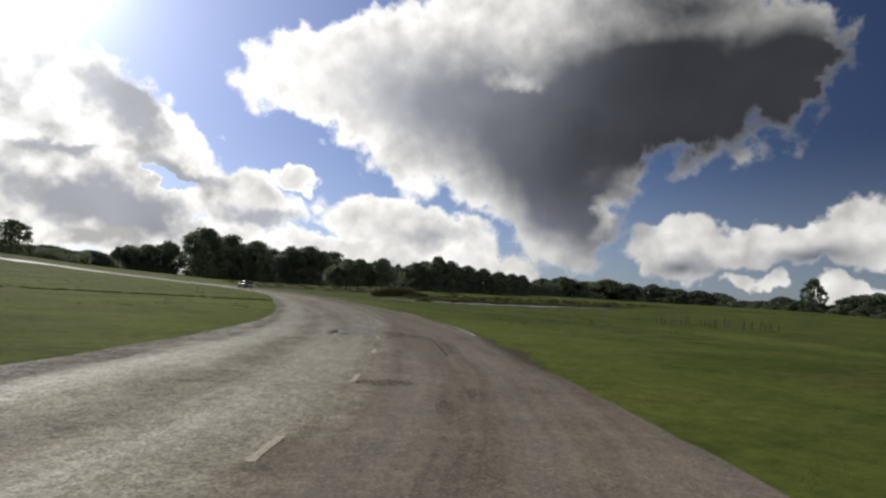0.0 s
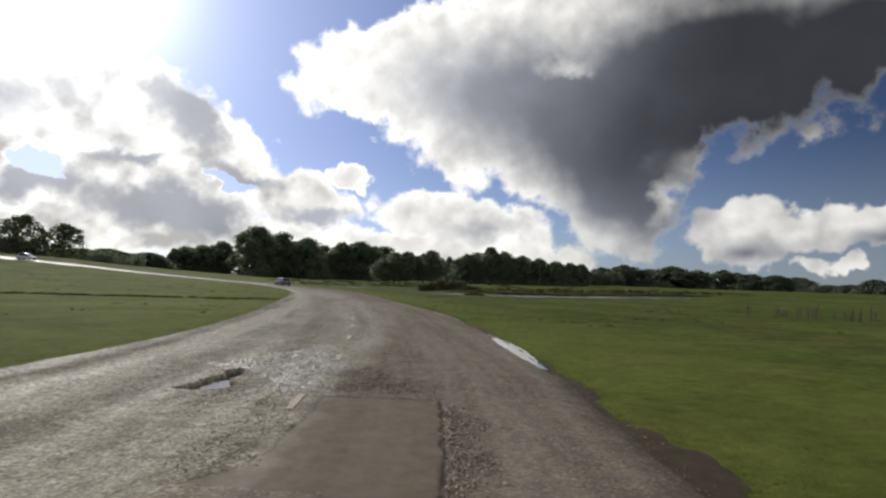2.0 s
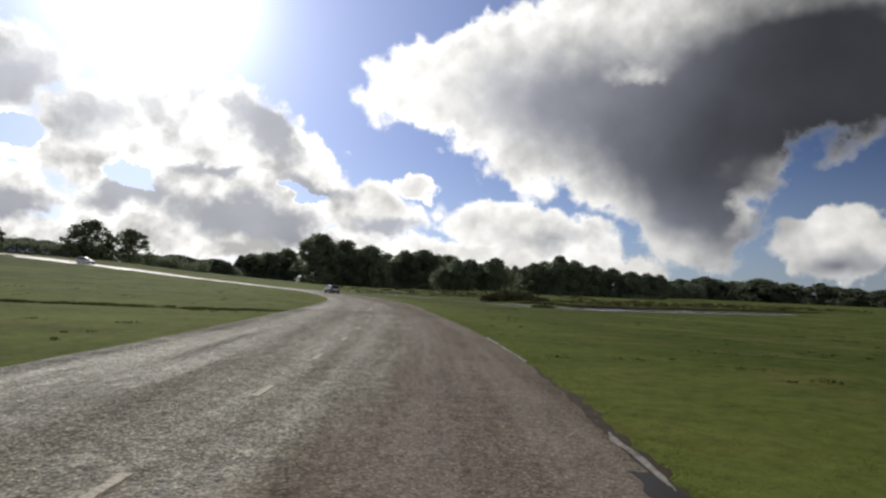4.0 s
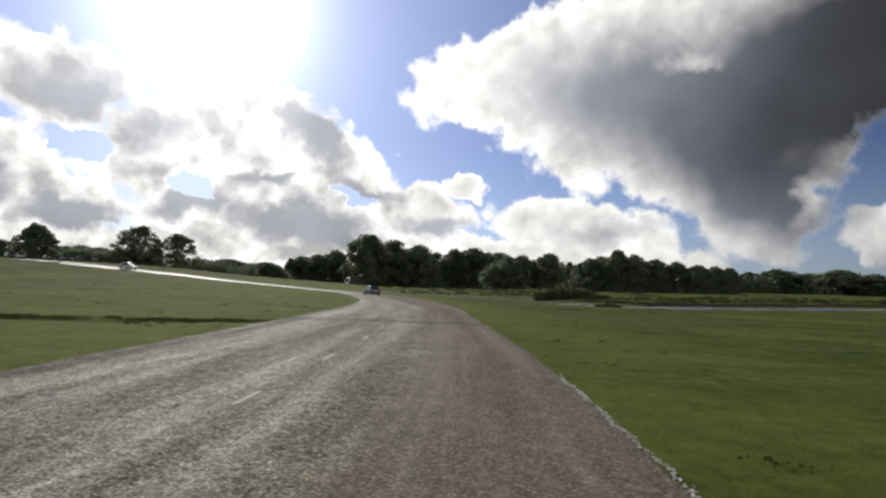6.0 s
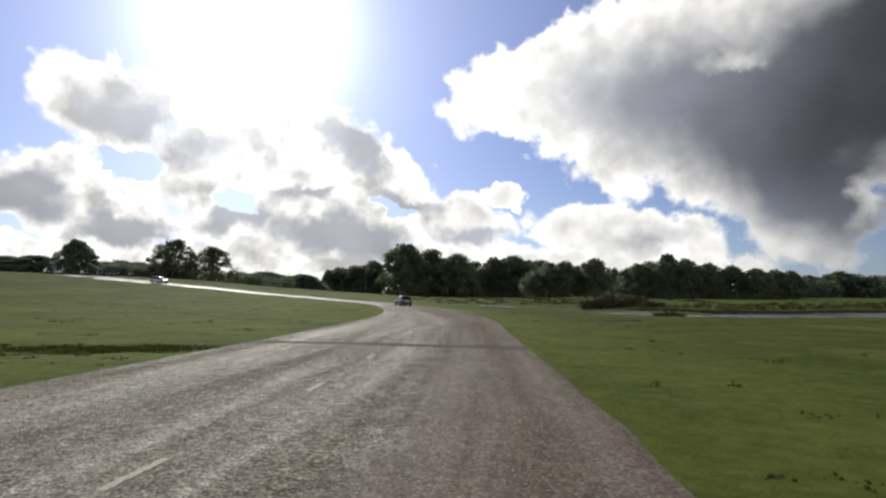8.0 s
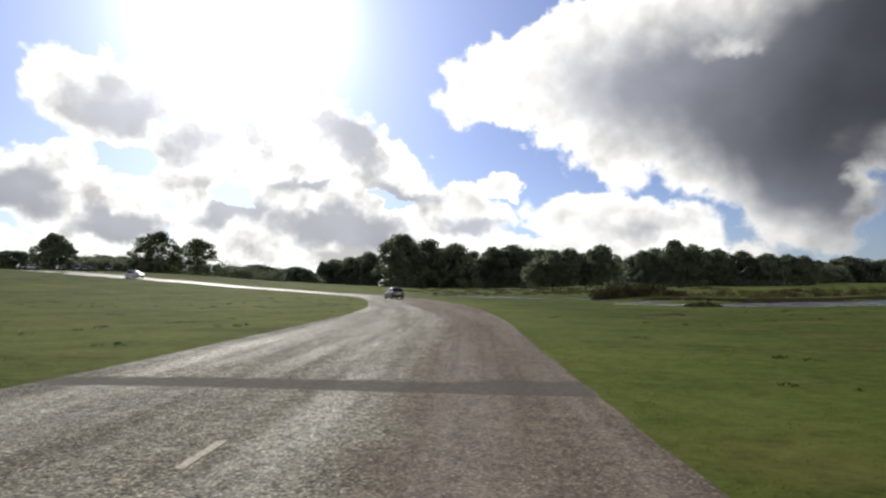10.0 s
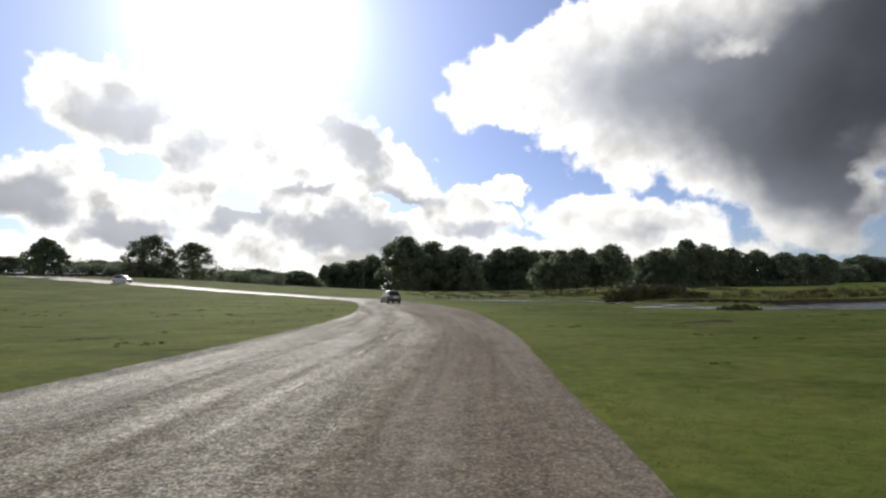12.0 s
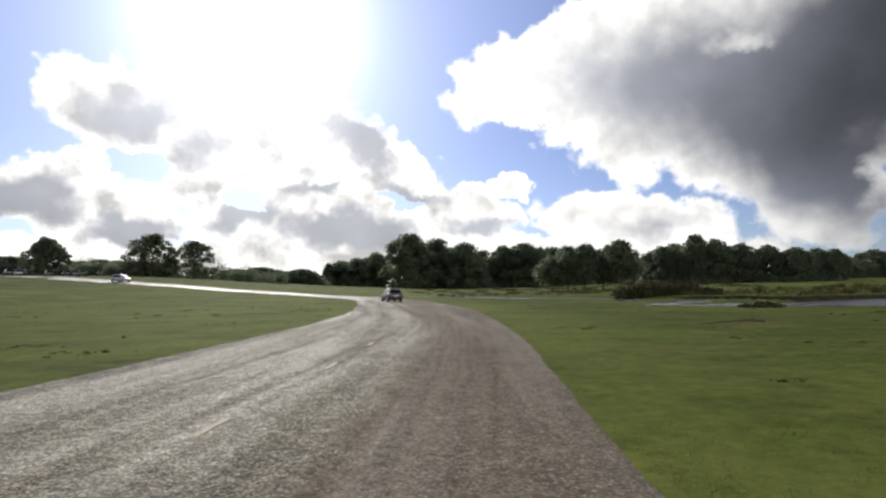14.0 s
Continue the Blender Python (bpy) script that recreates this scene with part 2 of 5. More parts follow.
class Paint:
    """A small builder for procedural materials."""

    def __init__(self, name, rough=0.8, metal=0.0, spec=0.5):
        self.mat = bpy.data.materials.new(name)
        self.mat.use_nodes = True
        self.tree = self.mat.node_tree
        self.bsdf = self.tree.nodes["Principled BSDF"]
        self.bsdf.inputs["Roughness"].default_value = rough
        self.bsdf.inputs["Metallic"].default_value = metal
        self.bsdf.inputs["Specular IOR Level"].default_value = spec
        self.co = self.tree.nodes.new("ShaderNodeTexCoord").outputs["Object"]

    def put(self, node, slot, value):
        if isinstance(value, bpy.types.NodeSocket):
            self.tree.links.new(value, node.inputs[slot])
        elif value is not None:
            node.inputs[slot].default_value = value

    def noise(self, scale, detail=4.0, rough=0.55, stretch=None, place=None):
        n = self.tree.nodes.new("ShaderNodeTexNoise")
        v = place or self.co
        if stretch:
            m = self.tree.nodes.new("ShaderNodeMapping")
            self.put(m, 0, v)
            m.inputs["Scale"].default_value = stretch
            v = m.outputs[0]
        self.put(n, "Vector", v), self.put(n, "Scale", scale), self.put(n, "Detail", detail), self.put(n, "Roughness", rough)
        return n.outputs["Fac"]

    def cells(self, scale, feature="F1"):
        n = self.tree.nodes.new("ShaderNodeTexVoronoi")
        n.feature = feature
        self.put(n, "Vector", self.co), self.put(n, "Scale", scale)
        return n.outputs["Distance"]

    def each_cell(self, scale):
        """A random value for each stone."""
        n = self.tree.nodes.new("ShaderNodeTexVoronoi")
        self.put(n, "Vector", self.co), self.put(n, "Scale", scale)
        s = self.tree.nodes.new("ShaderNodeSeparateColor")
        self.put(s, 0, n.outputs["Color"])
        return s.outputs[0]

    def range(self, value, lo, hi, a=0.0, b=1.0):
        n = self.tree.nodes.new("ShaderNodeMapRange")
        for i, v in enumerate((value, lo, hi, a, b)):
            self.put(n, i, v)
        return n.outputs[0]

    def mix(self, factor, a, b, blend="MIX"):
        n = self.tree.nodes.new("ShaderNodeMix")
        n.data_type, n.blend_type = "RGBA", blend
        for i, v in ((0, factor), (6, a), (7, b)):
            if isinstance(v, tuple) and len(v) == 3:
                v = (*v, 1)
            self.put(n, i, v)
        return n.outputs[2]

    def math(self, op, a, b=0.0):
        n = self.tree.nodes.new("ShaderNodeMath")
        n.operation = op
        self.put(n, 0, a), self.put(n, 1, b)
        return n.outputs[0]

    def mask(self, name):
        """A value laid over the mesh when it was built."""
        n = self.tree.nodes.new("ShaderNodeAttribute")
        n.attribute_name = name
        return n.outputs["Fac"]

    def random(self):
        return self.tree.nodes.new("ShaderNodeObjectInfo").outputs["Random"]

    def island(self):
        return self.tree.nodes.new("ShaderNodeNewGeometry").outputs["Random Per Island"]

    def steep(self):
        n = self.tree.nodes.new("ShaderNodeSeparateXYZ")
        self.put(n, 0, self.tree.nodes.new("ShaderNodeNewGeometry").outputs["Normal"])
        return n.outputs[2]

    def bump(self, height, strength=0.5, distance=0.01):
        n = self.tree.nodes.new("ShaderNodeBump")
        n.inputs["Strength"].default_value, n.inputs["Distance"].default_value = strength, distance
        self.put(n, "Height", height)
        self.put(self.bsdf, "Normal", n.outputs[0])

    def done(self, colour, rough=None):
        if isinstance(colour, tuple) and len(colour) == 3:
            colour = (*colour, 1)
        self.put(self.bsdf, "Base Color", colour)
        self.put(self.bsdf, "Roughness", rough)
        return self.mat


def plain(name, colour, rough=0.6, metal=0.0, spec=0.5, vary=0.12, scale=8.0):
    p = Paint(name, rough, metal, spec)
    dim = tuple(c * (1 - vary) for c in colour)
    lit = tuple(min(1, c * (1 + vary)) for c in colour)
    return p.done(p.mix(p.noise(scale), dim, lit), p.range(p.noise(scale * 3), 0.3, 0.7, max(0, rough - 0.06), min(1, rough + 0.06)))


# short pasture grass, dry in patches, earth where the ground is cut steep
p = Paint("grass_ground", 0.95, spec=0.03)
big = p.range(p.noise(0.035, 3), 0.35, 0.65)
mid = p.range(p.noise(0.3, 5, 0.6), 0.3, 0.7)
fine_n = p.range(p.noise(7.0, 5, 0.7), 0.3, 0.7)
turf = p.mix(big, (0.067, 0.097, 0.017), (0.099, 0.135, 0.027))
turf = p.mix(p.math("MULTIPLY", mid, 0.8), turf, (0.121, 0.144, 0.034))
turf = p.mix(p.range(p.noise(0.11, 6, 0.65), 0.54, 0.70), turf, (0.126, 0.121, 0.045))
turf = p.mix(p.range(p.noise(0.5, 6, 0.7, (0.5, 2.0, 1.0)), 0.54, 0.70, 0.0, 0.75), turf, (0.045, 0.060, 0.013))
turf = p.mix(p.math("MULTIPLY", fine_n, 0.6), turf, (0.036, 0.050, 0.010))
turf = p.mix(p.range(p.noise(0.07, 6, 0.7, (1.0, 0.55, 1.0)), 0.50, 0.66, 0.0, 0.7), turf, (0.155, 0.180, 0.040))
turf = p.mix(p.range(p.noise(0.16, 7, 0.72, (0.6, 1.3, 1.0)), 0.52, 0.66, 0.0, 0.7), turf, (0.040, 0.063, 0.012))
turf = p.mix(p.range(p.noise(0.27, 7, 0.7, (0.7, 1.2, 1.0)), 0.50, 0.66, 0.0, 0.55), turf, (0.190, 0.165, 0.055))
turf = p.mix(1.0, turf, p.range(p.noise(2.4, 7, 0.75), 0.30, 0.70, 0.54, 1.24), "MULTIPLY")
# paler grass by the road, with backlit brightness on the left painted in
lit_or_muddy = p.math("MULTIPLY", p.mask("verge"), p.range(p.noise(0.22, 7, 0.7), 0.36, 0.60, 0.15, 0.75))
turf = p.mix(lit_or_muddy, turf, p.mix(p.range(p.noise(3.0, 6, 0.7), 0.35, 0.65), (0.112, 0.142, 0.028), (0.215, 0.235, 0.052)))
earth = p.mix(p.noise(5.0), (0.018, 0.014, 0.009), (0.045, 0.034, 0.022))
p.bump(p.math("ADD", p.noise(14.0, 6, 0.7), p.math("MULTIPLY", p.noise(1.6, 4), 2.0)), 0.9, 0.06)
GRASS_GROUND = p.done(p.mix(p.range(p.steep(), 0.90, 0.975), earth, turf))

# old chippings: pale, coarse and flaking towards the left, brown and worn smoother in the right-hand lane
p = Paint("worn_asphalt", 0.7, spec=0.4)
across, side, patch, wet = p.mask("across"), p.mask("side"), p.mask("patch"), p.mask("wet")
lie = p.tree.nodes.new("ShaderNodeCombineXYZ")
p.put(lie, 0, across), p.put(lie, 1, p.mask("along"))
lie = lie.outputs[0]
stone = p.cells(30.0)
each = p.each_cell(30.0)
flake = p.math("ADD", p.math("MULTIPLY", p.noise(5.5, 7, 0.75), 0.55), p.math("MULTIPLY", p.noise(14.0, 5, 0.7), 0.45))
grit = p.noise(75.0, 4, 0.7)
streak = p.range(p.noise(1.0, 6, 0.62, (1.1, 0.05, 1.0), lie), 0.40, 0.60)
thread = p.range(p.noise(1.0, 5, 0.6, (5.0, 0.16, 1.0), lie), 0.38, 0.66)
left = p.range(p.math("ADD", side, p.math("MULTIPLY", p.noise(0.9, 7, 0.7), 1.9)), 1.22, 0.68)
right_tone = p.mix(p.range(p.noise(0.5, 6, 0.65), 0.3, 0.7), (0.150, 0.123, 0.093), (0.240, 0.201, 0.152))
left_tone = p.mix(p.range(p.noise(0.35, 6, 0.65), 0.3, 0.7), (0.330, 0.300, 0.208), (0.520, 0.484, 0.350))
tone = p.mix(left, right_tone, left_tone)
tone = p.mix(p.math("MULTIPLY", streak, 0.45), tone, (0.115, 0.088, 0.064))
tone = p.mix(p.math("MULTIPLY", thread, 0.38), tone, (0.330, 0.268, 0.195))
lane = p.math("ADD", across, p.range(p.noise(0.22, 4, 0.6), 0.3, 0.7, -0.45, 0.45))
dusty = p.math("MULTIPLY", p.range(p.math("ABSOLUTE", p.math("ADD", lane, 3.2)), 0.35, 0.8, 1.0, 0.0), p.range(p.noise(0.8, 6, 0.7), 0.36, 0.56, 0.35, 0.9))
tone = p.mix(dusty, tone, (0.560, 0.520, 0.400))
tone = p.mix(p.range(lane, -3.75, -4.1, 0.0, 0.78), tone, (0.115, 0.100, 0.080))
tone = p.mix(p.math("MULTIPLY", p.range(p.math("ABSOLUTE", p.math("ADD", lane, 2.2)), 0.15, 0.6, 1.0, 0.0), p.range(p.noise(0.5, 5, 0.65), 0.4, 0.6, 0.0, 0.55)), tone, (0.150, 0.130, 0.100))
tone = p.mix(p.math("MULTIPLY", left, p.range(p.noise(8.5, 5, 0.65), 0.52, 0.64, 0.0, 0.5)), tone, (0.480, 0.440, 0.310))
tone = p.mix(p.math("MULTIPLY", left, p.range(p.noise(10.5, 5, 0.65), 0.55, 0.68, 0.0, 0.45)), tone, (0.080, 0.068, 0.054))
tone = p.mix(p.range(p.noise(1.7, 8, 0.78), 0.50, 0.66, 0.0, 0.6), tone, p.mix(left, (0.300, 0.246, 0.178), (0.480, 0.440, 0.320)))
tone = p.mix(p.math("MULTIPLY", left, p.range(p.noise(0.75, 7, 0.72), 0.50, 0.60, 0.0, 0.5)), tone, (0.480, 0.440, 0.320))
tone = p.mix(p.range(p.noise(3.1, 8, 0.8), 0.57, 0.70, 0.0, 0.7), tone, (0.034, 0.027, 0.022))
rugged = p.math("MAXIMUM", p.math("MULTIPLY", p.mask("broken"), 0.85), p.math("MULTIPLY", p.range(p.mask("along"), 36.0, 50.0, 0.5, 1.0), p.math("MULTIPLY", p.range(left, 0.0, 1.0, 0.52, 1.0), p.range(patch, 0.0, 1.0, 1.0, 0.12))))
tone = p.mix(rugged, tone, p.range(flake, 0.38, 0.62, 0.58, 1.48), "MULTIPLY")
tone = p.mix(rugged, tone, p.range(each, 0.0, 1.0, 0.60, 1.40), "MULTIPLY")
tone = p.mix(p.math("MULTIPLY", rugged, p.range(p.each_cell(43.0), 0.86, 0.90, 0.0, 0.75)), tone, (0.560, 0.510, 0.420))
tone = p.mix(p.math("MULTIPLY", rugged, p.range(p.each_cell(37.0), 0.84, 0.88, 0.0, 0.7)), tone, (0.050, 0.044, 0.040))
tone = p.mix(rugged, tone, p.range(stone, 0.10, 0.55, 1.18, 0.50), "MULTIPLY")
tone = p.mix(p.math("MULTIPLY", patch, 0.75), tone, p.mix(p.range(p.noise(5.0, 6, 0.65), 0.3, 0.7), (0.124, 0.100, 0.070), (0.184, 0.150, 0.108)))
tone = p.mix(p.math("MULTIPLY", p.mask("trench"), 0.88), tone, p.mix(p.range(p.noise(9.0, 6, 0.7), 0.35, 0.65), (0.098, 0.087, 0.076), (0.150, 0.134, 0.117)))
tone = p.mix(p.math("MULTIPLY", wet, 0.12), tone, (0.06, 0.05, 0.04))
# the mud mask also paints the shade inside hole, cracks and pits
tone = p.mix(p.math("MULTIPLY", p.mask("mud"), 0.9), tone, (0.022, 0.018, 0.013))
p.put(p.bsdf, "Specular IOR Level", p.math("ADD", p.math("MULTIPLY", p.range(left, 0.0, 1.0, 0.12, 0.25), p.math("MULTIPLY", p.range(streak, 0.0, 1.0, 1.0, 0.35), p.range(p.mask("trench"), 0.0, 1.0, 1.0, 0.3))), p.math("ADD", p.math("MULTIPLY", wet, 0.3), p.range(p.mask("along"), 150.0, 178.0, 0.0, 0.4))))
relief = p.math("ADD", p.math("MULTIPLY", stone, -1.5), p.math("ADD", p.math("MULTIPLY", grit, 0.7), p.math("MULTIPLY", flake, 2.6)))
relief = p.math("ADD", p.math("MULTIPLY", relief, rugged), p.math("MULTIPLY", p.noise(2.0, 6, 0.65), 1.0))
p.bump(relief, 1.0, 0.013)
gloss = p.math("ADD", p.math("ADD", p.range(left, 0.0, 1.0, 0.84, 0.72), p.math("MULTIPLY", streak, 0.22)), p.range(flake, 0.40, 0.58, 0.12, -0.10))
gloss = p.math("ADD", gloss, p.math("SUBTRACT", p.math("MULTIPLY", p.mask("trench"), 0.35), p.range(p.mask("along"), 150.0, 178.0, 0.0, 0.2)))
ASPHALT = p.done(tone, p.math("SUBTRACT", gloss, p.math("MULTIPLY", wet, p.range(p.noise(6.0, 5, 0.7), 0.38, 0.60, 0.18, 0.48))))

# stones toned pale to stand in for the sky their wet faces reflect
p = Paint("wet_broken_stone", 0.28, spec=0.55)
WET_STONE = p.done(p.mix(p.island(), (0.12, 0.105, 0.085), (0.38, 0.35, 0.30)), p.range(p.island(), 0.0, 1.0, 0.38, 0.75))

p = Paint("worn_road_paint", 0.85, spec=0.2)
chips = p.range(p.noise(22.0, 6, 0.75), 0.46, 0.64)
p.bump(p.noise(40.0), 0.4, 0.004)
ROAD_PAINT = p.done(p.mix(chips, (0.52, 0.46, 0.35), (0.24, 0.20, 0.155)))

p = Paint("pale_concrete", 0.8, spec=0.3)
p.bump(p.noise(30.0, 6, 0.7), 0.5, 0.008)
CONCRETE = p.done(p.mix(p.range(p.noise(5.0, 6, 0.7), 0.35, 0.65), (0.11, 0.10, 0.085), (0.31, 0.29, 0.255)))

p = Paint("broken_stone", 0.7, spec=0.4)
RUBBLE = p.done(p.mix(p.island(), (0.080, 0.062, 0.042), (0.340, 0.275, 0.190)))

p = Paint("pale_crumbs", 0.7, spec=0.4)
CRUMBS = p.done(p.mix(p.island(), (0.26, 0.24, 0.21), (0.62, 0.59, 0.53)))

p = Paint("wet_mud", 0.85, spec=0.1)
p.bump(p.noise(12.0, 5), 0.35, 0.012)
MUD = p.done(p.mix(p.noise(4.0), (0.030, 0.023, 0.015), (0.085, 0.064, 0.040)), p.range(p.noise(3.0, 5, 0.65), 0.35, 0.65, 0.7, 0.95))

p = Paint("bank_earth", 0.95, spec=0.1)
p.bump(p.noise(5.0, 6, 0.7), 0.8, 0.05)
BANK_EARTH = p.done(p.mix(p.range(p.steep(), 0.75, 0.95), p.mix(p.range(p.noise(2.0, 6, 0.7), 0.35, 0.65), (0.020, 0.016, 0.011), (0.052, 0.040, 0.028)), (0.060, 0.072, 0.020)))
p = Paint("stream_water", 0.16, spec=0.5)
p.bump(p.noise(2.2, 5, 0.6, (1.0, 2.0, 1.0)), 0.6, 0.13)
WATER = p.done(p.mix(p.noise(0.5), (0.012, 0.016, 0.016), (0.026, 0.030, 0.026)))
p = Paint("rainwater", 0.06, spec=0.5)
p.bump(p.noise(3.0, 4, 0.6), 0.15, 0.02)
RAINWATER = p.done(p.mix(p.noise(2.0), (0.030, 0.027, 0.022), (0.060, 0.052, 0.042)))
p = Paint("muddy_rainwater", 0.08, spec=0.5)
p.bump(p.noise(9.0, 4), 0.1, 0.01)
MUDDY_WATER = p.done(p.mix(p.noise(4.0), (0.09, 0.07, 0.05), (0.14, 0.11, 0.08)))


def leaves(name, dark, light, through=0.35):
    p = Paint(name, 0.85, spec=0.08)
    tone = p.mix(p.island(), dark, light)
    tone = p.mix(p.math("MULTIPLY", p.random(), 0.5), tone, tuple(c * 0.7 for c in dark))
    p.done(tone)
    thin = p.tree.nodes.new("ShaderNodeBsdfTranslucent")
    p.put(thin, "Color", p.mix(1.0, tone, (1.7, 1.7, 1.6), "MULTIPLY"))
    both = p.tree.nodes.new("ShaderNodeMixShader")
    p.put(both, 0, through), p.put(both, 1, p.bsdf.outputs[0]), p.put(both, 2, thin.outputs[0])
    p.tree.links.new(both.outputs[0], p.tree.nodes["Material Output"].inputs[0])
    return p.mat


LEAF_OAK = leaves("oak_leaves", (0.088, 0.106, 0.074), (0.160, 0.182, 0.126), 0.7)
LEAF_PALE = leaves("willow_leaves", (0.062, 0.077, 0.045), (0.114, 0.130, 0.078), 0.5)
LEAF_SCRUB = leaves("gorse_leaves", (0.034, 0.034, 0.016), (0.066, 0.062, 0.032), 0.25)
BLADE = leaves("grass_blades", (0.054, 0.078, 0.012), (0.108, 0.134, 0.024), 0.4)
# tussock tone is darkened to stand in for the shadows among the tussocks
TUSSOCK = leaves("tussock_grass", (0.026, 0.036, 0.010), (0.066, 0.080, 0.020), 0.25)
DARK_RUSH = leaves("dark_rushes", (0.030, 0.030, 0.013), (0.075, 0.062, 0.030), 0.2)
RUSH = leaves("dry_rushes", (0.040, 0.050, 0.016), (0.120, 0.110, 0.045), 0.3)

p = Paint("tree_bark", 0.9, spec=0.2)
p.bump(p.noise(9.0, 6, 0.7, (1, 1, 0.2)), 0.8, 0.04)
BARK = p.done(p.mix(p.noise(6.0, 6, 0.6, (1, 1, 0.25)), (0.045, 0.036, 0.027), (0.12, 0.10, 0.075)))
WOOD = plain("weathered_wood", (0.085, 0.07, 0.052), 0.85)
STEEL = plain("galvanised_steel", (0.32, 0.33, 0.34), 0.45, 0.8)
RUBBER = plain("tyre_rubber", (0.018, 0.018, 0.019), 0.85, spec=0.3)
ALLOY = plain("wheel_alloy", (0.42, 0.43, 0.45), 0.3, 0.9)
TRIM = plain("black_plastic", (0.022, 0.022, 0.024), 0.5)
PLATE = plain("plate_face", (0.62, 0.60, 0.42), 0.4, vary=0.05)
MARK = plain("plate_marks", (0.03, 0.03, 0.03), 0.5)
RED_LENS = plain("red_lens", (0.28, 0.012, 0.010), 0.18, spec=0.6)
CLEAR_LENS = plain("clear_lens", (0.70, 0.72, 0.74), 0.12, spec=0.7)
BRICK = plain("brick_wall", (0.085, 0.065, 0.055), 0.85, scale=3.0)
TILE = plain("roof_tiles", (0.11, 0.085, 0.075), 0.8, scale=4.0)
WHITE_TRIM = plain("white_paint", (0.72, 0.72, 0.70), 0.5)

p = Paint("car_glass", 0.04, spec=0.8)
CAR_GLASS = p.done(p.mix(p.noise(3.0), (0.010, 0.012, 0.013), (0.020, 0.023, 0.024)))


def car_paint(name, colour):
    p = Paint(name, 0.32, 0.35, 0.5)
    p.bsdf.inputs["Coat Weight"].default_value = 0.8
    p.bsdf.inputs["Coat Roughness"].default_value = 0.08
    dust = p.range(p.noise(2.5, 6, 0.65), 0.4, 0.75, 0.0, 0.3)
    return p.done(p.mix(dust, colour, (0.20, 0.18, 0.15)))


PAINTS = {
    "charcoal": car_paint("charcoal_car_paint", (0.030, 0.031, 0.034)),
    "silver": car_paint("silver_car_paint", (0.33, 0.34, 0.35)),
    "white": car_paint("white_car_paint", (0.75, 0.75, 0.74)),
    "blue": car_paint("dark_blue_car_paint", (0.03, 0.05, 0.12)),
    "red": car_paint("dark_red_car_paint", (0.20, 0.02, 0.02)),
    "black": car_paint("black_car_paint", (0.015, 0.015, 0.016)),
}

# ---------------------------------------------------------------- mesh helpers


def mesh_from(name, verts, faces, material, smooth=False):
    me = bpy.data.meshes.new(name)
    me.from_pydata([tuple(v) for v in verts], [], [tuple(f) for f in faces])
    me.materials.append(material)
    if smooth:
        me.polygons.foreach_set("use_smooth", [True] * len(me.polygons))
    me.update()
    return me


def part(name, bm, material, parent=None, label="", smooth=False):
    """Link a bmesh (or a ready mesh) as one mesh object, under a thing or a part."""
    if isinstance(bm, bmesh.types.BMesh):
        me = bpy.data.meshes.new(name)
        bm.to_mesh(me)
        bm.free()
        me.materials.append(material)
        if smooth:
            me.polygons.foreach_set("use_smooth", [True] * len(me.polygons))
    else:
        me = bm
    ob = new(name, me)
    if parent is not None:
        ob.parent = parent
    if label:
        tagged(ob, label)
    return ob


def block(bm, size, at, turn=(0, 0, 0), bevel=0.0):
    """A box with bevelled edges added to bm."""
    made = bmesh.ops.create_cube(bm, size=1.0, matrix=pose(*at, *turn) @ Matrix.Diagonal((*size, 1)))
    if bevel:
        edges = {e for v in made["verts"] for e in v.link_edges}
        bmesh.ops.bevel(bm, geom=list(edges), offset=bevel, segments=2, affect="EDGES")
    return bm


def tube(bm, a, b, r0, r1, sides=8):
    a, b = Vector(a), Vector(b)
    d = b - a
    m = Matrix.Translation((a + b) / 2) @ d.to_track_quat("Z", "Y").to_matrix().to_4x4()
    bmesh.ops.create_cone(bm, cap_ends=True, segments=sides, radius1=r0, radius2=r1, depth=d.length, matrix=m)
    return bm


def loft(rings, closed_ends=True):
    """Faces through rings of equal length, as vertices and faces."""
    n = len(rings[0])
    verts = [v for ring in rings for v in ring]
    faces = []
    for i in range(len(rings) - 1):
        for j in range(n):
            k = (j + 1) % n
            faces.append((i * n + j, i * n + k, (i + 1) * n + k, (i + 1) * n + j))
    if closed_ends:
        faces.append(tuple(range(n))[::-1])
        faces.append(tuple((len(rings) - 1) * n + j for j in range(n)))
    return verts, faces


# ---------------------------------------------------------------- lie of the land
AZ = (-180, -75, -30, -26, -20, -12, -4, 8, 18, 30, 60, 180)
RISE_NEAR = (1.0, 5.0, 5.0, 4.6, 3.2, 1.5, 0.8, 0.7, 1.2, 1.6, 1.6, 1.0)
RISE_FAR = (2.5, 9.5, 9.5, 8.6, 6.2, 3.6, 1.9, 1.9, 4.2, 4.6, 4.6, 2.5)

STREAM = [(-14, 133, 0.4), (-5, 121, 0.6), (8, 105.5, 1.6), (13, 100.5, 2.4), (18.5, 96.5, 2.2), (20.5, 90, 0.8), (20.8, 85, 1.4), (24.4, 81.8, 2.0), (23.5, 78, 0.8), (19, 73, 0.8), (17.5, 69.5, 0.6), (20.5, 68, 1.8),
          (26, 69.5, 4.6), (33, 71, 5.0), (43, 74.8, 5.8), (56, 80.5, 5.4), (72, 87.5, 4.0), (84, 91, 1.0)]
FAR_BANK_X = (2, 8, 14, 20, 24, 28, 33, 43, 56, 76, 110, 170)
FAR_BANK_Y = (120, 112, 107, 103, 88.5, 85.0, 77.6, 82.0, 88.2, 97.2, 105.5, 112.5)
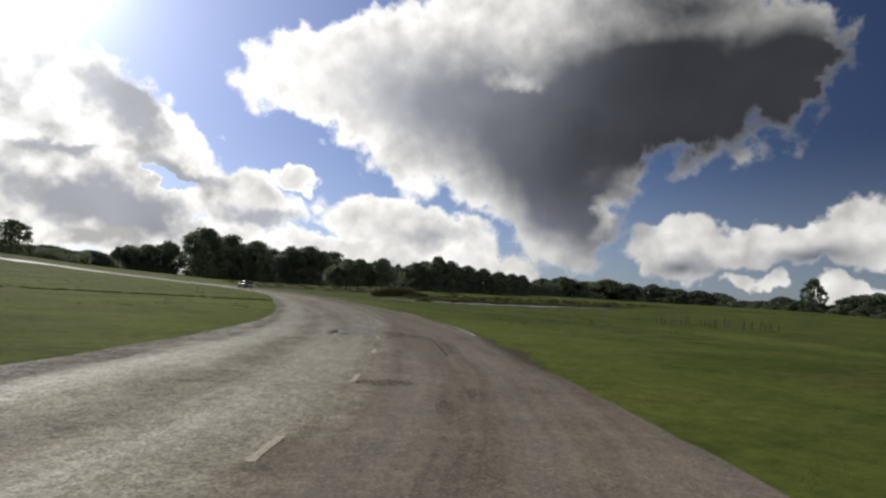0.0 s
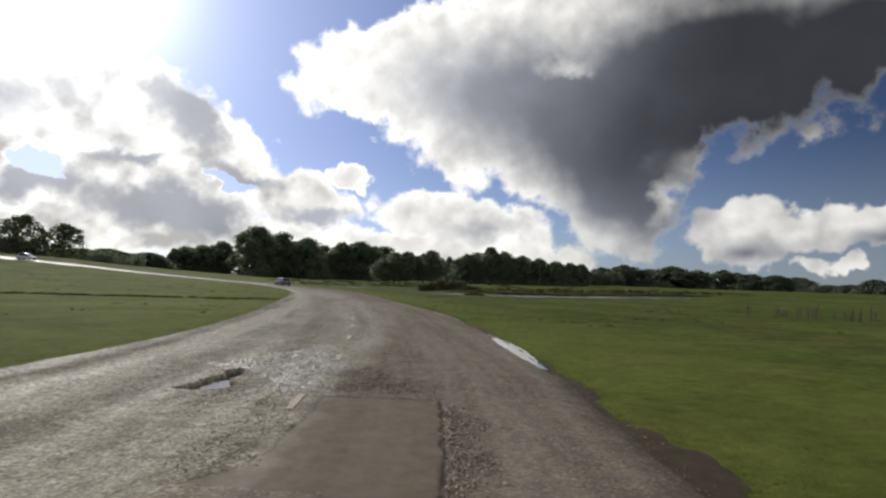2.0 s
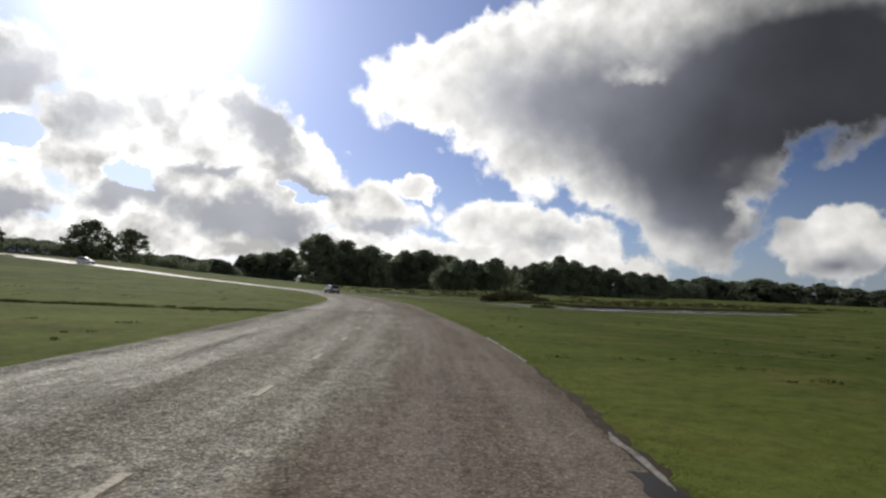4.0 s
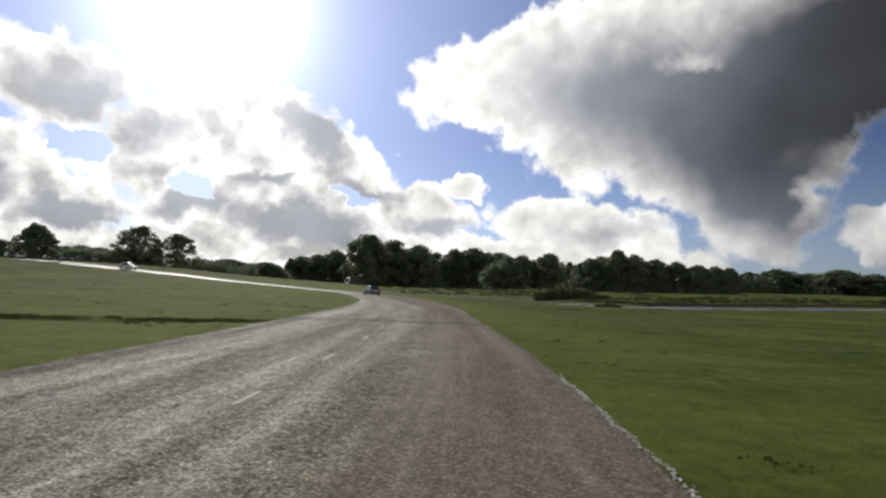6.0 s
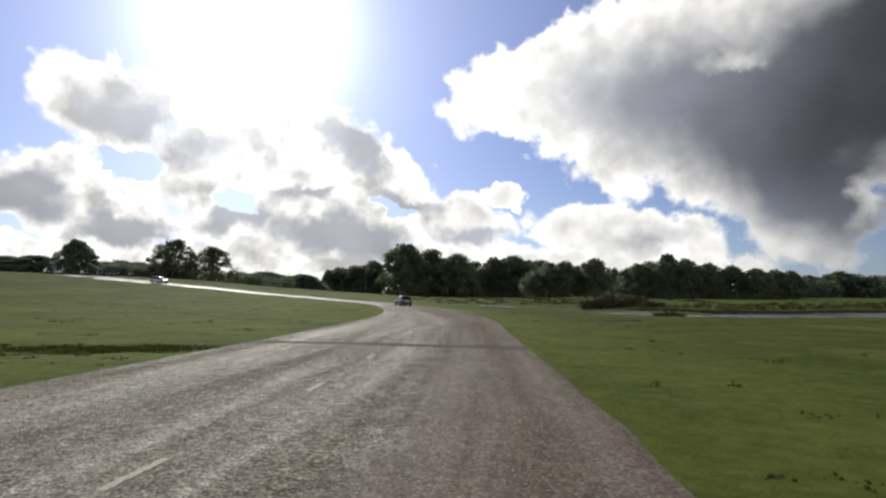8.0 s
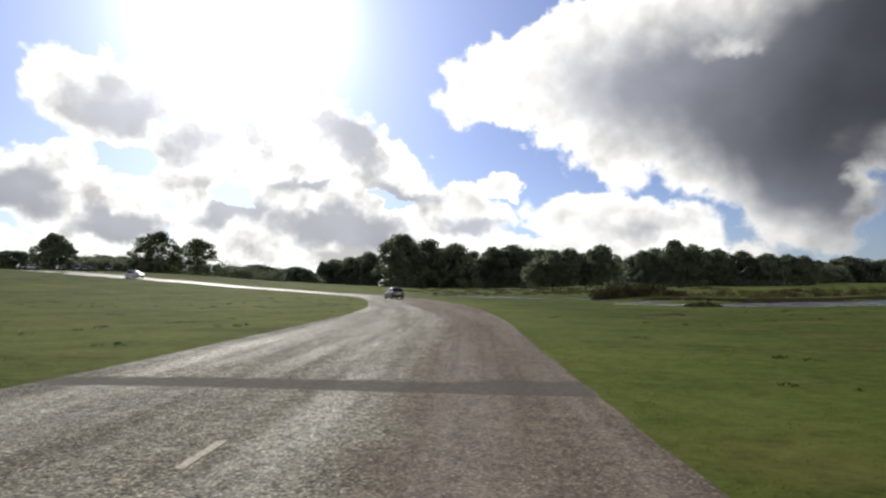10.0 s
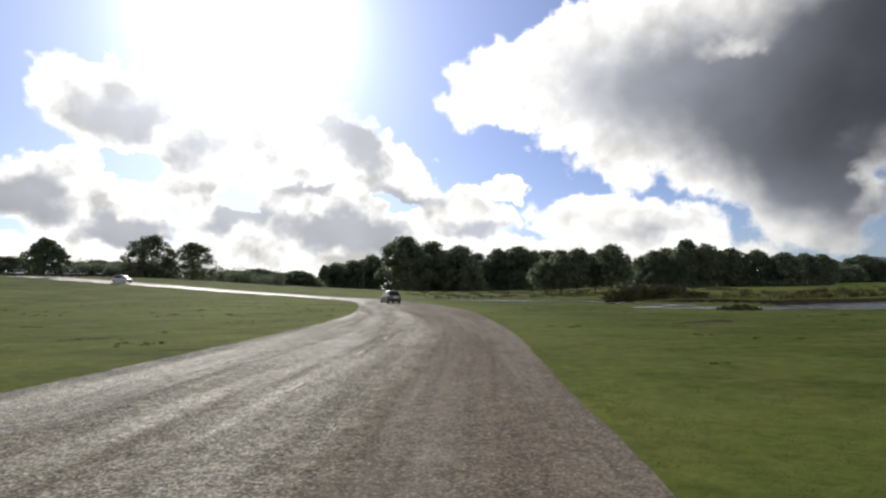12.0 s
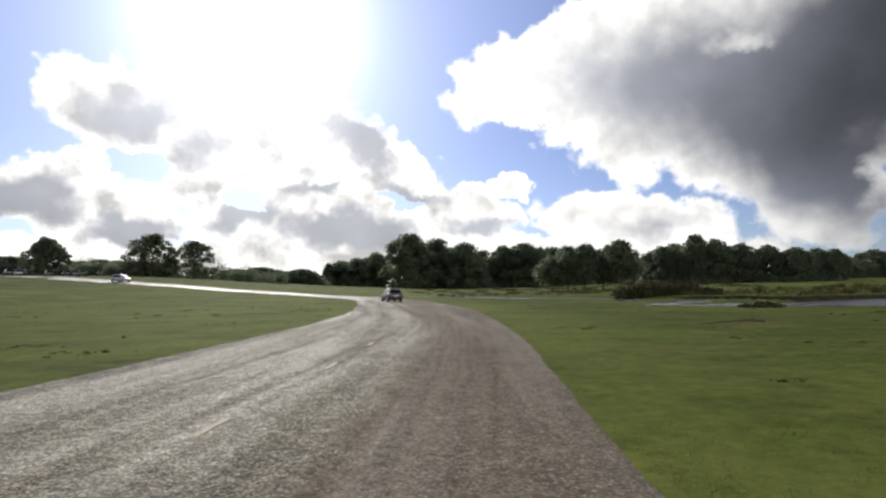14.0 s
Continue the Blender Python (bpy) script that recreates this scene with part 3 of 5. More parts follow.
DITCH = [(-62, 4, 0.5), (-40, 11, 0.55), (-25, 15.5, 0.6), (-16, 17.2, 0.6), (-10, 17.8, 0.55), (-7.2, 18.8, 0.4)]


def near_line(x, y, line):
    """Distance from the middle of a channel, in its half widths, and in metres from its edge."""
    best = np.full(np.shape(x), 1e9)
    for (x0, y0, w0), (x1, y1, w1) in zip(line, line[1:]):
        dx, dy = x1 - x0, y1 - y0
        s = np.clip(((x - x0) * dx + (y - y0) * dy) / (dx * dx + dy * dy), 0, 1)
        d = np.hypot(x - x0 - s * dx, y - y0 - s * dy) - (w0 + s * (w1 - w0))
        best = np.minimum(best, d)
    return best


def land(x, y, cut=True):
    """Height of the ground."""
    x, y = np.asarray(x, float), np.asarray(y, float)
    r = np.hypot(x, y - 20)
    az = np.degrees(np.arctan2(x, y - 20))
    near, far = np.interp(az, AZ, RISE_NEAR), np.interp(az, AZ, RISE_FAR)
    z = near * np.clip((r - 48) / 102, 0, 1) ** 1.7 + (far - near) * np.clip((r - 150) / 150, 0, 1) + 0.004 * np.clip(r - 300, 0, 1500)
    swell = 0.05 * np.sin(x * 0.21 + 1.3) * np.sin(y * 0.17) + 0.03 * np.sin(x * 0.63) * np.sin(y * 0.53 + 0.7)
    z = z + swell * np.clip((np.abs(x + 2) - 8) / 12, 0, 1)
    bank = np.clip((y - np.interp(x, FAR_BANK_X, FAR_BANK_Y)) / 0.9, 0, 1) * np.clip((x - 2) / 8, 0, 1) * np.interp(x, (22, 28), (0.35, 1.0)) * np.clip((230 - y) / 60, 0, 1)
    z = z + 0.36 * bank
    if cut:
        z = z - 0.42 * np.clip(1 - near_line(x, y, STREAM) / 0.8, 0, 1)
        z = z - 0.42 * np.clip(1 - near_line(x, y, DITCH) / 0.55, 0, 1)
        z = z - 0.25 * np.clip(2.6 - np.hypot(x + 5.6, y + 14.2), 0, 1) - 0.25 * np.clip(1.8 - np.hypot(x + 7.0, y + 24.6), 0, 1)
    return z


def ground_z(x, y):
    return float(land(x, y, False))


def spread(lo, hi, step, far, grow=1.13):
    line = list(np.arange(lo, hi + 1e-6, step))
    s, a, b = step, line[0], line[-1]
    while b < far:
        s *= grow
        b += s
        line.append(b)
    s = step
    while a > -far:
        s *= grow
        a -= s
        line.insert(0, a)
    return np.array(line)


gx, gy = spread(-34, 66, 0.8, 2600), spread(-44, 128, 0.8, 2600)
GX, GY = np.meshgrid(gx, gy)
GZ = land(GX, GY)
nx, ny = len(gx), len(gy)
gverts = np.stack([GX.ravel(), GY.ravel(), GZ.ravel()], 1)
i0 = (np.arange(ny - 1)[:, None] * nx + np.arange(nx - 1)[None, :]).ravel()
gfaces = np.stack([i0, i0 + 1, i0 + nx + 1, i0 + nx], 1)
ground = new("ground", mesh_from("ground", gverts.tolist(), gfaces.tolist(), GRASS_GROUND, True))
tagged(ground, "short green pasture grass over gently rising common land", "grass", kind="structure")


# ---------------------------------------------------------------- road
def smooth_line(points, step=0.8):
    """A Catmull-Rom curve through points, sampled about every step metres."""
    pts = [np.array(q, float) for q in points]
    pts = [2 * pts[0] - pts[1]] + pts + [2 * pts[-1] - pts[-2]]
    out = []
    for a, b, c, d in zip(pts, pts[1:], pts[2:], pts[3:]):
        n = max(2, int(np.linalg.norm(c - b) / step))
        for k in range(n):
            t = k / n
            out.append(0.5 * (2 * b + (c - a) * t + (2 * a - 5 * b + 4 * c - d) * t * t + (3 * b - a - 3 * c + d) * t ** 3))
    out.append(pts[-2])
    return np.array(out)


# left edge and right edge side by side down the road
ROAD = [(-26.5, -52, -15.5, -56), (-19.5, -38, -8.6, -41), (-14.6, -28, -5.0, -30.5), (-11.2, -19.5, -2.9, -22.5), (-9.2, -13, -1.0, -15), (-7.9, -7, 0.4, -8.2),
        (-7.0, 1, 1.62, 0), (-6.5, 10, 2.32, 9), (-6.1, 18, 2.56, 17), (-5.7, 28, 2.74, 27.5), (-5.5, 38, 3.02, 38), (-5.6, 47, 2.8, 48),
        (-6.2, 57, 2.2, 59), (-7.6, 67, 0.8, 70), (-9.8, 80, -1.9, 83.5), (-13.2, 95, -6.0, 99.5), (-19, 107.5, -13, 114), (-28, 116.5, -24.5, 124),
        (-40, 121.5, -38.5, 129), (-52, 124, -51, 131.5), (-63, 127, -62, 134), (-80, 133, -78.5, 140), (-102, 142, -100, 149)]
road_line = smooth_line(ROAD)
for k, (lx, ly, rx, ry) in enumerate(road_line.copy()):
    wob = 0.10 * noise.noise((k * 0.21, 3.1, 0)) + 0.06 * noise.noise((k * 0.9, 7.7, 0))
    wob_r = (0.12 * noise.noise((k * 0.21, 13.1, 0)) + 0.09 * noise.noise((k * 0.9, 17.7, 0))) * (1.0 if ry < 0 else 0.5)
    d = Vector((rx - lx, ry - ly)).normalized()
    road_line[k] = lx + d.x * wob, ly + d.y * wob, rx + d.x * wob_r, ry + d.y * wob_r

CENTRE = np.array([(-13.0, -36.4), (-10.9, -32.2), (-9.0, -28.2), (-7.4, -24.2), (-6.15, -20.2), (-5.1, -16.2), (-4.3, -12.2), (-3.75, -8.3), (-3.3, -4.4), (-2.9, -0.5), (-2.5, 3.8),
                      (-2.13, 8.2), (-1.78, 12.7), (-1.6, 17.4), (-1.5, 22.4), (-1.42, 27.2), (-1.28, 32.1), (-1.25, 36.6), (-1.3, 41.4), (-1.5, 46), (-1.9, 50.5), (-2.4, 55), (-3.2, 60), (-4.4, 65), (-6, 70)])
# wear in the road: outlines on the plan
REPAIR = [(-4.74, -15.9), (-3.36, -16.2), (-3.46, -16.7), (-3.88, -18.45), (-4.15, -19.46), (-4.42, -20.5), (-4.95, -22.4), (-5.6, -22.2), (-5.2, -20.4), (-4.9, -19.2), (-5.48, -19.05), (-5.9, -18.9), (-5.46, -18.55), (-5.2, -17.75), (-5.02, -17.1)]
CRUMBLED = [[(-6.9, -12.6), (-4.6, -10.6), (-3.5, -13.6), (-3.0, -15.9), (-3.4, -16.05), (-4.74, -15.75), (-5.2, -16.6), (-6.6, -16.2)],
            [(-3.4, -16.5), (-3.05, -16.7), (-3.25, -18.0), (-3.7, -19.8), (-4.1, -20.3), (-4.0, -19.0), (-3.8, -18.2)],
            [(-5.1, -16.9), (-6.2, -17.6), (-6.3, -18.8), (-5.5, -18.5), (-5.2, -17.8)], [(-5.0, -19.3), (-5.7, -19.3), (-6.4, -21.0), (-5.7, -21.6), (-5.3, -20.4)],
            [(-6.35, -25.7), (-6.6, -25.8), (-7.0, -27.0), (-6.6, -27.0)], [(-5.55, -24.9), (-5.8, -24.9), (-6.2, -26.0), (-5.95, -26.0)]]
DUG = [(-6.6, 21.15), (-3.3, 20.85), (-0.3, 20.52), (2.62, 20.36), (2.66, 21.6), (1.3, 21.75), (0.7, 21.35), (-2.6, 21.6), (-6.5, 21.9)]
HOLE = [(-6.62, -15.25), (-6.42, -14.75), (-6.22, -14.25), (-6.02, -13.55), (-5.86, -13.5), (-5.84, -13.95), (-5.98, -14.5), (-5.93, -15.0), (-6.15, -15.3), (-6.4, -15.4)]
SCAR = [(-7.45, -24.35), (-6.95, -24.28), (-6.5, -24.5), (-6.62, -24.85), (-7.15, -24.9), (-7.5, -24.7)]
WET = [(-6.6, -12.9), (-5.6, -11.5), (-4.6, -10.6), (-4.15, -11.3), (-4.1, -13.6), (-4.5, -14.8), (-4.6, -15.6), (-5.4, -15.7), (-5.8, -14.2)]


def inside(x, y, outline):
    """Distance inside an outline (negative outside), for arrays of places."""
    near, odd = np.full(x.shape, 1e9), np.zeros(x.shape, bool)
    for (ax, ay), (bx, by) in zip(outline, outline[1:] + outline[:1]):
        dx, dy = bx - ax, by - ay
        s = np.clip(((x - ax) * dx + (y - ay) * dy) / (dx * dx + dy * dy), 0, 1)
        near = np.minimum(near, np.hypot(x - ax - s * dx, y - ay - s * dy))
        odd ^= ((ay > y) != (by > y)) & (x < dx * (y - ay) / (dy if dy else 1e-9) + ax)
    return np.where(odd, near, -near)


def ragged(x, y, scale, amount, seed):
    flat_x, flat_y = x.ravel(), y.ravel()
    return np.array([noise.fractal((a * scale, b * scale, seed), 0.9, 2.1, 4) for a, b in zip(flat_x, flat_y)]).reshape(x.shape) * amount


mid = (road_line[:, :2] + road_line[:, 2:]) / 2
run = np.concatenate([[0], np.cumsum(np.hypot(*np.diff(mid, axis=0).T))])
centre_at = []
for lx, ly, rx, ry in road_line:
    w = math.hypot(rx - lx, ry - ly)
    i = int(np.argmin(np.hypot(CENTRE[:, 0] - (lx + rx) / 2, CENTRE[:, 1] - (ly + ry) / 2)))
    s = ((CENTRE[i, 0] - lx) * (rx - lx) + (CENTRE[i, 1] - ly) * (ry - ly)) / (w * w)
    centre_at.append(float(np.clip(s, 0.3, 0.7)) if (ly + ry) / 2 < 70 else 0.5)
centre_at = np.convolve(np.pad(centre_at, 4, mode="edge"), np.ones(9) / 9, "valid")

S_COARSE = np.linspace(0, 1, 23)
S_FINE = np.linspace(0, 1, 261)
fine_rows = [k for k in range(len(road_line) - 1) if -27.5 < (road_line[k, 1] + road_line[k, 3]) / 2 < -9.5]
K0, K1 = fine_rows[0], fine_rows[-1] + 1
trench_rows = [k for k in range(len(road_line) - 1) if 19.6 < (road_line[k, 1] + road_line[k, 3]) / 2 < 22.6]
K2, K3 = trench_rows[0], trench_rows[-1] + 1
rverts, rfaces, zones, n_verts = [], [], {"across": [], "along": [], "side": [], "patch": [], "wet": [], "mud": [], "trench": [], "broken": []}, 0
for rows, cols, fine in ((np.arange(0, K0 + 1.0), S_COARSE, False), (np.arange(K0, K1 + 0.01, 1 / 26), S_FINE, True), (np.arange(K1, K2 + 1.0), S_COARSE, False),
                         (np.arange(K2, K3 + 0.01, 1 / 12), S_FINE, True), (np.arange(K3, len(road_line) + 0.0), S_COARSE, False)):
    index = np.arange(len(road_line))
    edge4 = np.stack([np.interp(rows, index, road_line[:, c]) for c in range(4)], 1)
    wide = np.hypot(edge4[:, 2] - edge4[:, 0], edge4[:, 3] - edge4[:, 1])
    S = np.concatenate([[0], cols, [0]])[None, :] * np.ones((len(rows), 1))
    S[:, 0], S[:, -1] = -0.12 / wide, 1 + 0.12 / wide
    X = edge4[:, 0:1] + (edge4[:, 2:3] - edge4[:, 0:1]) * S
    Y = edge4[:, 1:2] + (edge4[:, 3:4] - edge4[:, 1:2]) * S
    Z = land(X, Y, False) + 0.03 * (1 - (2 * S - 1) ** 2) + 0.010
    Z[:, 0] -= 0.06
    Z[:, -1] -= 0.06
    U = (S - np.interp(rows, index, centre_at)[:, None]) * wide[:, None]
    V = np.interp(rows, index, run)[:, None] * np.ones_like(S)
    shift = np.interp(Y, (-14, -8, 0, 35, 60), (0.2, 1.0, 1.7, 1.4, 0.4))
    patch, wet, mud, dug, broken = (np.zeros_like(S) for _ in range(5))
    if fine:
        fray = ragged(X, Y, 3.0, 0.10, 1.0)
        rough = ragged(X, Y, 9.0, 1.0, 4.0)
        into = inside(X, Y, REPAIR) + fray * 0.45
        patch = np.clip(into / 0.05 + 0.5, 0, 1)
        hole = np.clip((inside(X, Y, HOLE) + fray * 0.8) / 0.06 + 0.3, 0, 1)
        scar = np.clip((inside(X, Y, SCAR) + fray * 0.6) / 0.06 + 0.3, 0, 1)
        wet = np.clip((inside(X, Y, WET) + fray * 3.0) / 0.35, 0, 1)
        for outline in CRUMBLED:
            broken = np.maximum(broken, np.clip((inside(X, Y, outline) - 0.06 + fray * 4.5) / 0.4 + 0.2, 0, 1))
        broken = np.maximum(broken * (1 - patch), scar)
        # the joint round the patch has opened, widest at right; its shadow is painted
        joint_x = np.interp(-Y, (16.2, 16.7, 18.45, 19.46, 20.5), (-3.36, -3.46, -3.88, -4.15, -4.42))
        crack = np.clip(1.4 - np.abs(X - joint_x - 0.02 + fray * 0.4) / 0.024, 0, 1) * ((Y < -16.3) & (Y > -20.6))
        seam = np.clip(1.3 - np.abs(into + 0.01) / 0.022, 0, 1) * np.clip(0.5 + 7.0 * fray, 0, 1) * (Y > -19.6)
        crack = np.maximum(crack, seam * 0.8)
        pits = np.clip(rough * 2.2 - 0.25, 0, 1)
        Z = Z - 0.10 * hole * (1 + 0.2 * rough) - 0.02 * scar - 0.018 * crack - 0.024 * broken * pits + 0.008 * broken * rough - 0.008 * patch + 0.004 * (1 - patch) * rough
        patch = patch * (1 - crack)
        wet = np.maximum(wet * 0.9, hole * 0.3)
        lit_or_muddy = np.clip(1.15 - (1 - S) * wide[:, None] / 0.42 + fray * 3.0, 0, 1) * np.interp(Y, (-25, -21, -15, -12), (0.2, 1, 1, 0))
        # hole, crack and pits carry their shade as dark colour, the edge real mud
        mud = np.maximum(np.maximum(hole, crack), np.maximum(broken * pits * 0.10, lit_or_muddy * 0.62))
        far_side = np.clip((Y - np.interp(X, (-6.6, -3.3, -0.3, 2.62), (21.15, 20.85, 20.52, 20.36)) - 0.3) / 0.3, 0, 1)
        dug = np.clip((inside(X, Y, DUG) + fray * (0.15 + 1.1 * far_side)) / (0.05 + 0.12 * far_side) + 0.5, 0, 1)
        patch = np.maximum(patch, dug)
        Z = Z - 0.016 * dug * np.clip(5 * (1 - np.abs(2 * S - 1)), 0, 1)
    n_r, n_c = S.shape
    cell = (np.arange(n_r - 1)[:, None] * n_c + np.arange(n_c - 1)[None, :]).ravel() + n_verts
    rverts.append(np.stack([X.ravel(), Y.ravel(), Z.ravel()], 1))
    rfaces.append(np.stack([cell, cell + 1, cell + n_c + 1, cell + n_c], 1))
    for key, value in (("across", U), ("along", V), ("side", U - shift), ("patch", patch), ("wet", wet), ("mud", mud), ("trench", dug), ("broken", broken)):
        zones[key].append(value.ravel())
    n_verts += n_r * n_c
road = new("road", mesh_from("road", np.concatenate(rverts).tolist(), np.concatenate(rfaces).tolist(), ASPHALT, True))
for key, value in zones.items():
    road.data.attributes.new(key, "FLOAT", "POINT").data.foreach_set("value", np.concatenate(value).astype(np.float32))
tagged(road, "wide worn brownish grey asphalt road without kerbs, bending away", "road", kind="structure")


# paler pasture beside the road, and backlit brightness painted far out on the left
side_y = np.clip(gverts[:, 1], -45, 105)
order = [k for k in range(len(road_line)) if k == 0 or road_line[k, 3] > road_line[:k, 3].max()]
past_right = gverts[:, 0] - np.interp(side_y, road_line[order, 3], road_line[order, 2])
past_left = np.interp(side_y, road_line[order, 1], road_line[order, 0]) - gverts[:, 0]
verge = np.where(past_right > past_left, np.clip(1 - past_right / 8, 0, 1) * 0.9, np.clip(1 - past_left / 60, 0, 1) * 0.85)
ground.data.attributes.new("verge", "FLOAT", "POINT").data.foreach_set("value", verge.astype(np.float32))


def road_z(x, y):
    """Height of the road's surface, near enough for what lies on it."""
    i = int(np.argmin(np.hypot(road_line[:, 0] - x, road_line[:, 1] - y) + np.hypot(road_line[:, 2] - x, road_line[:, 3] - y)))
    lx, ly, rx, ry = road_line[i]
    w = math.hypot(rx - lx, ry - ly)
    s = ((x - lx) * (rx - lx) + (y - ly) * (ry - ly)) / (w * w)
    return ground_z(x, y) + 0.03 * (1 - (2 * s - 1) ** 2) + 0.012


def sheet(name, outline, material, lift, thick, label, category, grid=0.35, kind="structure", fray=0.0, sway=0.06):
    """A thin slab with an outline of a few corners, laid over the road and following it."""
    bm = bmesh.new()
    ring = []
    n = len(outline)
    for a, b in zip(outline, outline[1:] + outline[:1]):
        steps = max(1, int(math.dist(a, b) / grid))
        for k in range(steps):
            t = k / steps
            x, y = a[0] + (b[0] - a[0]) * t, a[1] + (b[1] - a[1]) * t
            q = noise.noise_vector((x * 2.3, y * 2.3, 5.0)) * sway + noise.noise_vector((x * 19.0, y * 19.0, 2.0)) * fray
            ring.append(bm.verts.new((x + q.x, y + q.y, road_z(x, y) + lift)))
    face = bm.faces.new(ring)
    if face.normal.z < 0:
        face.normal_flip()
    low = bmesh.ops.extrude_face_region(bm, geom=[face])
    top = [v for v in low["geom"] if isinstance(v, bmesh.types.BMVert)]
    for v in ring:
        v.co.z -= thick + lift
    bmesh.ops.recalc_face_normals(bm, faces=bm.faces)
    ob = part(name, bm, material)
    return tagged(ob, label, category, kind=kind)


hole_water = road_z(-6.2, -14.8) - 0.066
for ring, level, words in (([(-6.75, -15.45), (-6.4, -14.4), (-5.85, -14.3), (-5.8, -15.1), (-6.2, -15.5)], hole_water, "brown rainwater standing in a pothole of the road"),):
    bm = bmesh.new()
    bm.faces.new([bm.verts.new((x, y, level)) for x, y in ring])
    bmesh.ops.recalc_face_normals(bm, faces=bm.faces)
    tagged(part("puddle", bm, MUDDY_WATER), words, "puddle", kind="structure")
sheet("puddle", [(-0.42, -12.7), (-0.05, -11.6), (0.26, -10.2), (0.46, -8.9), (0.52, -7.7), (0.34, -7.6), (0.10, -8.8), (-0.16, -10.2), (-0.42, -11.6), (-0.70, -13.5), (-0.60, -13.6)], RAINWATER, 0.005, 0.01, "long shallow puddle along the road's edge by the grass", "puddle", 0.1, fray=0.05)

# broken edge of the crack beside the patch, and loose stones
def scatter(name, places, material, label):
    """Small angular stones as one mesh: places are x, y, size."""
    rs = np.random.RandomState(len(places))
    base = np.array([(1, 0, 0), (0, 1, 0), (-1, 0, 0), (0, -1, 0), (0, 0, 1), (0, 0, -0.6)], float)
    tris = np.array([(0, 1, 4), (1, 2, 4), (2, 3, 4), (3, 0, 4), (1, 0, 5), (2, 1, 5), (3, 2, 5), (0, 3, 5)])
    verts, faces = [], []
    for k, (x, y, s) in enumerate(places):
        a = rs.uniform(0, 6.283)
        q = base * rs.uniform(0.6, 1.3, (6, 1)) * np.array([1.2, 0.85, 0.55]) * s
        q = np.stack([q[:, 0] * math.cos(a) - q[:, 1] * math.sin(a), q[:, 0] * math.sin(a) + q[:, 1] * math.cos(a), q[:, 2]], 1)
        verts.append(q + np.array([x, y, road_z(x, y) + s * 0.25]))
        faces.append(tris + 6 * k)
    return tagged(new(name, mesh_from(name, np.concatenate(verts).tolist(), np.concatenate(faces).tolist(), material)), label, "gravel", kind="stuff")


rng = random.Random(11)
spots = []
for k in range(2600):
    t = rng.random()
    if k < 900:
        off = abs(rng.gauss(0.0, 0.16)) + 0.05
        spots.append((float(np.interp(16.6 + 3.6 * t, (16.2, 16.7, 18.45, 19.46, 20.5), (-3.36, -3.46, -3.88, -4.15, -4.42))) + off, -16.6 - 3.6 * t, rng.uniform(0.006, 0.022)))
    elif k < 960:
        spots.append((-3.44 - 0.42 * t + rng.gauss(0.06, 0.03), -16.7 - 1.8 * t, rng.uniform(0.018, 0.036)))
    elif k < 1300:
        spots.append((-5.15 - 0.5 * t + rng.gauss(-0.2, 0.2), -16.3 - 2.4 * t, rng.uniform(0.005, 0.016)))
    elif k < 1550:
        spots.append((rng.uniform(-7.4, -6.5), rng.uniform(-24.85, -24.35), rng.uniform(0.006, 0.018)))
    elif k < 1800:
        spots.append((-6.5 - 0.3 * t + rng.gauss(0, 0.09), -25.9 - 1.0 * t, rng.uniform(0.006, 0.016)))
    elif k < 2000:
        spots.append((-5.7 - 0.35 * t + rng.gauss(0, 0.07), -25.0 - 0.9 * t, rng.uniform(0.005, 0.014)))
    elif k < 2200:
        spots.append((rng.uniform(-3.6, -2.3), rng.uniform(-21.5, -17.2), rng.uniform(0.004, 0.011)))
    else:
        spots.append((rng.uniform(-7.2, -2.6), -15.2 + rng.gauss(0, 0.9), rng.uniform(0.004, 0.012)))
scatter("loose_chippings", spots, RUBBLE, "loose stone chippings scattered round the broken asphalt")
spots, dry = [], []
for _ in range(9000):
    x, y = rng.uniform(-6.6, -2.6), rng.uniform(-16.4, -10.8)
    d = float(inside(np.array([x]), np.array([y]), WET)[0])
    e = float(inside(np.array([x]), np.array([y]), [(-4.9, -15.7), (-3.4, -16.6), (-2.7, -15.2), (-4.2, -14.2)])[0])
    if float(inside(np.array([x]), np.array([y]), HOLE)[0]) > -0.05:
        continue
    if rng.random() < max(0.0, min(1, d / 0.5)):
        spots.append((x, y, rng.uniform(0.006, 0.019)))
    elif rng.random() < max(0.0, min(0.9, e / 0.4)):
        dry.append((x, y, rng.uniform(0.005, 0.015)))
scatter("wet_gravel", spots, WET_STONE, "wet broken gravel where the asphalt has crumbled away")
spots = []
for _ in range(11000):
    y = -9.0 + 48.0 * rng.random() ** 1.15
    u = rng.gauss(-0.9, 1.3)
    spots.append((float(np.interp(y, CENTRE[:, 1], CENTRE[:, 0])) + u, y, rng.uniform(0.004, 0.0095)))
scatter("surface_chippings", spots, RUBBLE, "loose grit lying over the worn middle of the road")
scatter("road_gravel", dry, RUBBLE, "grey broken gravel at the end of the repair patch")

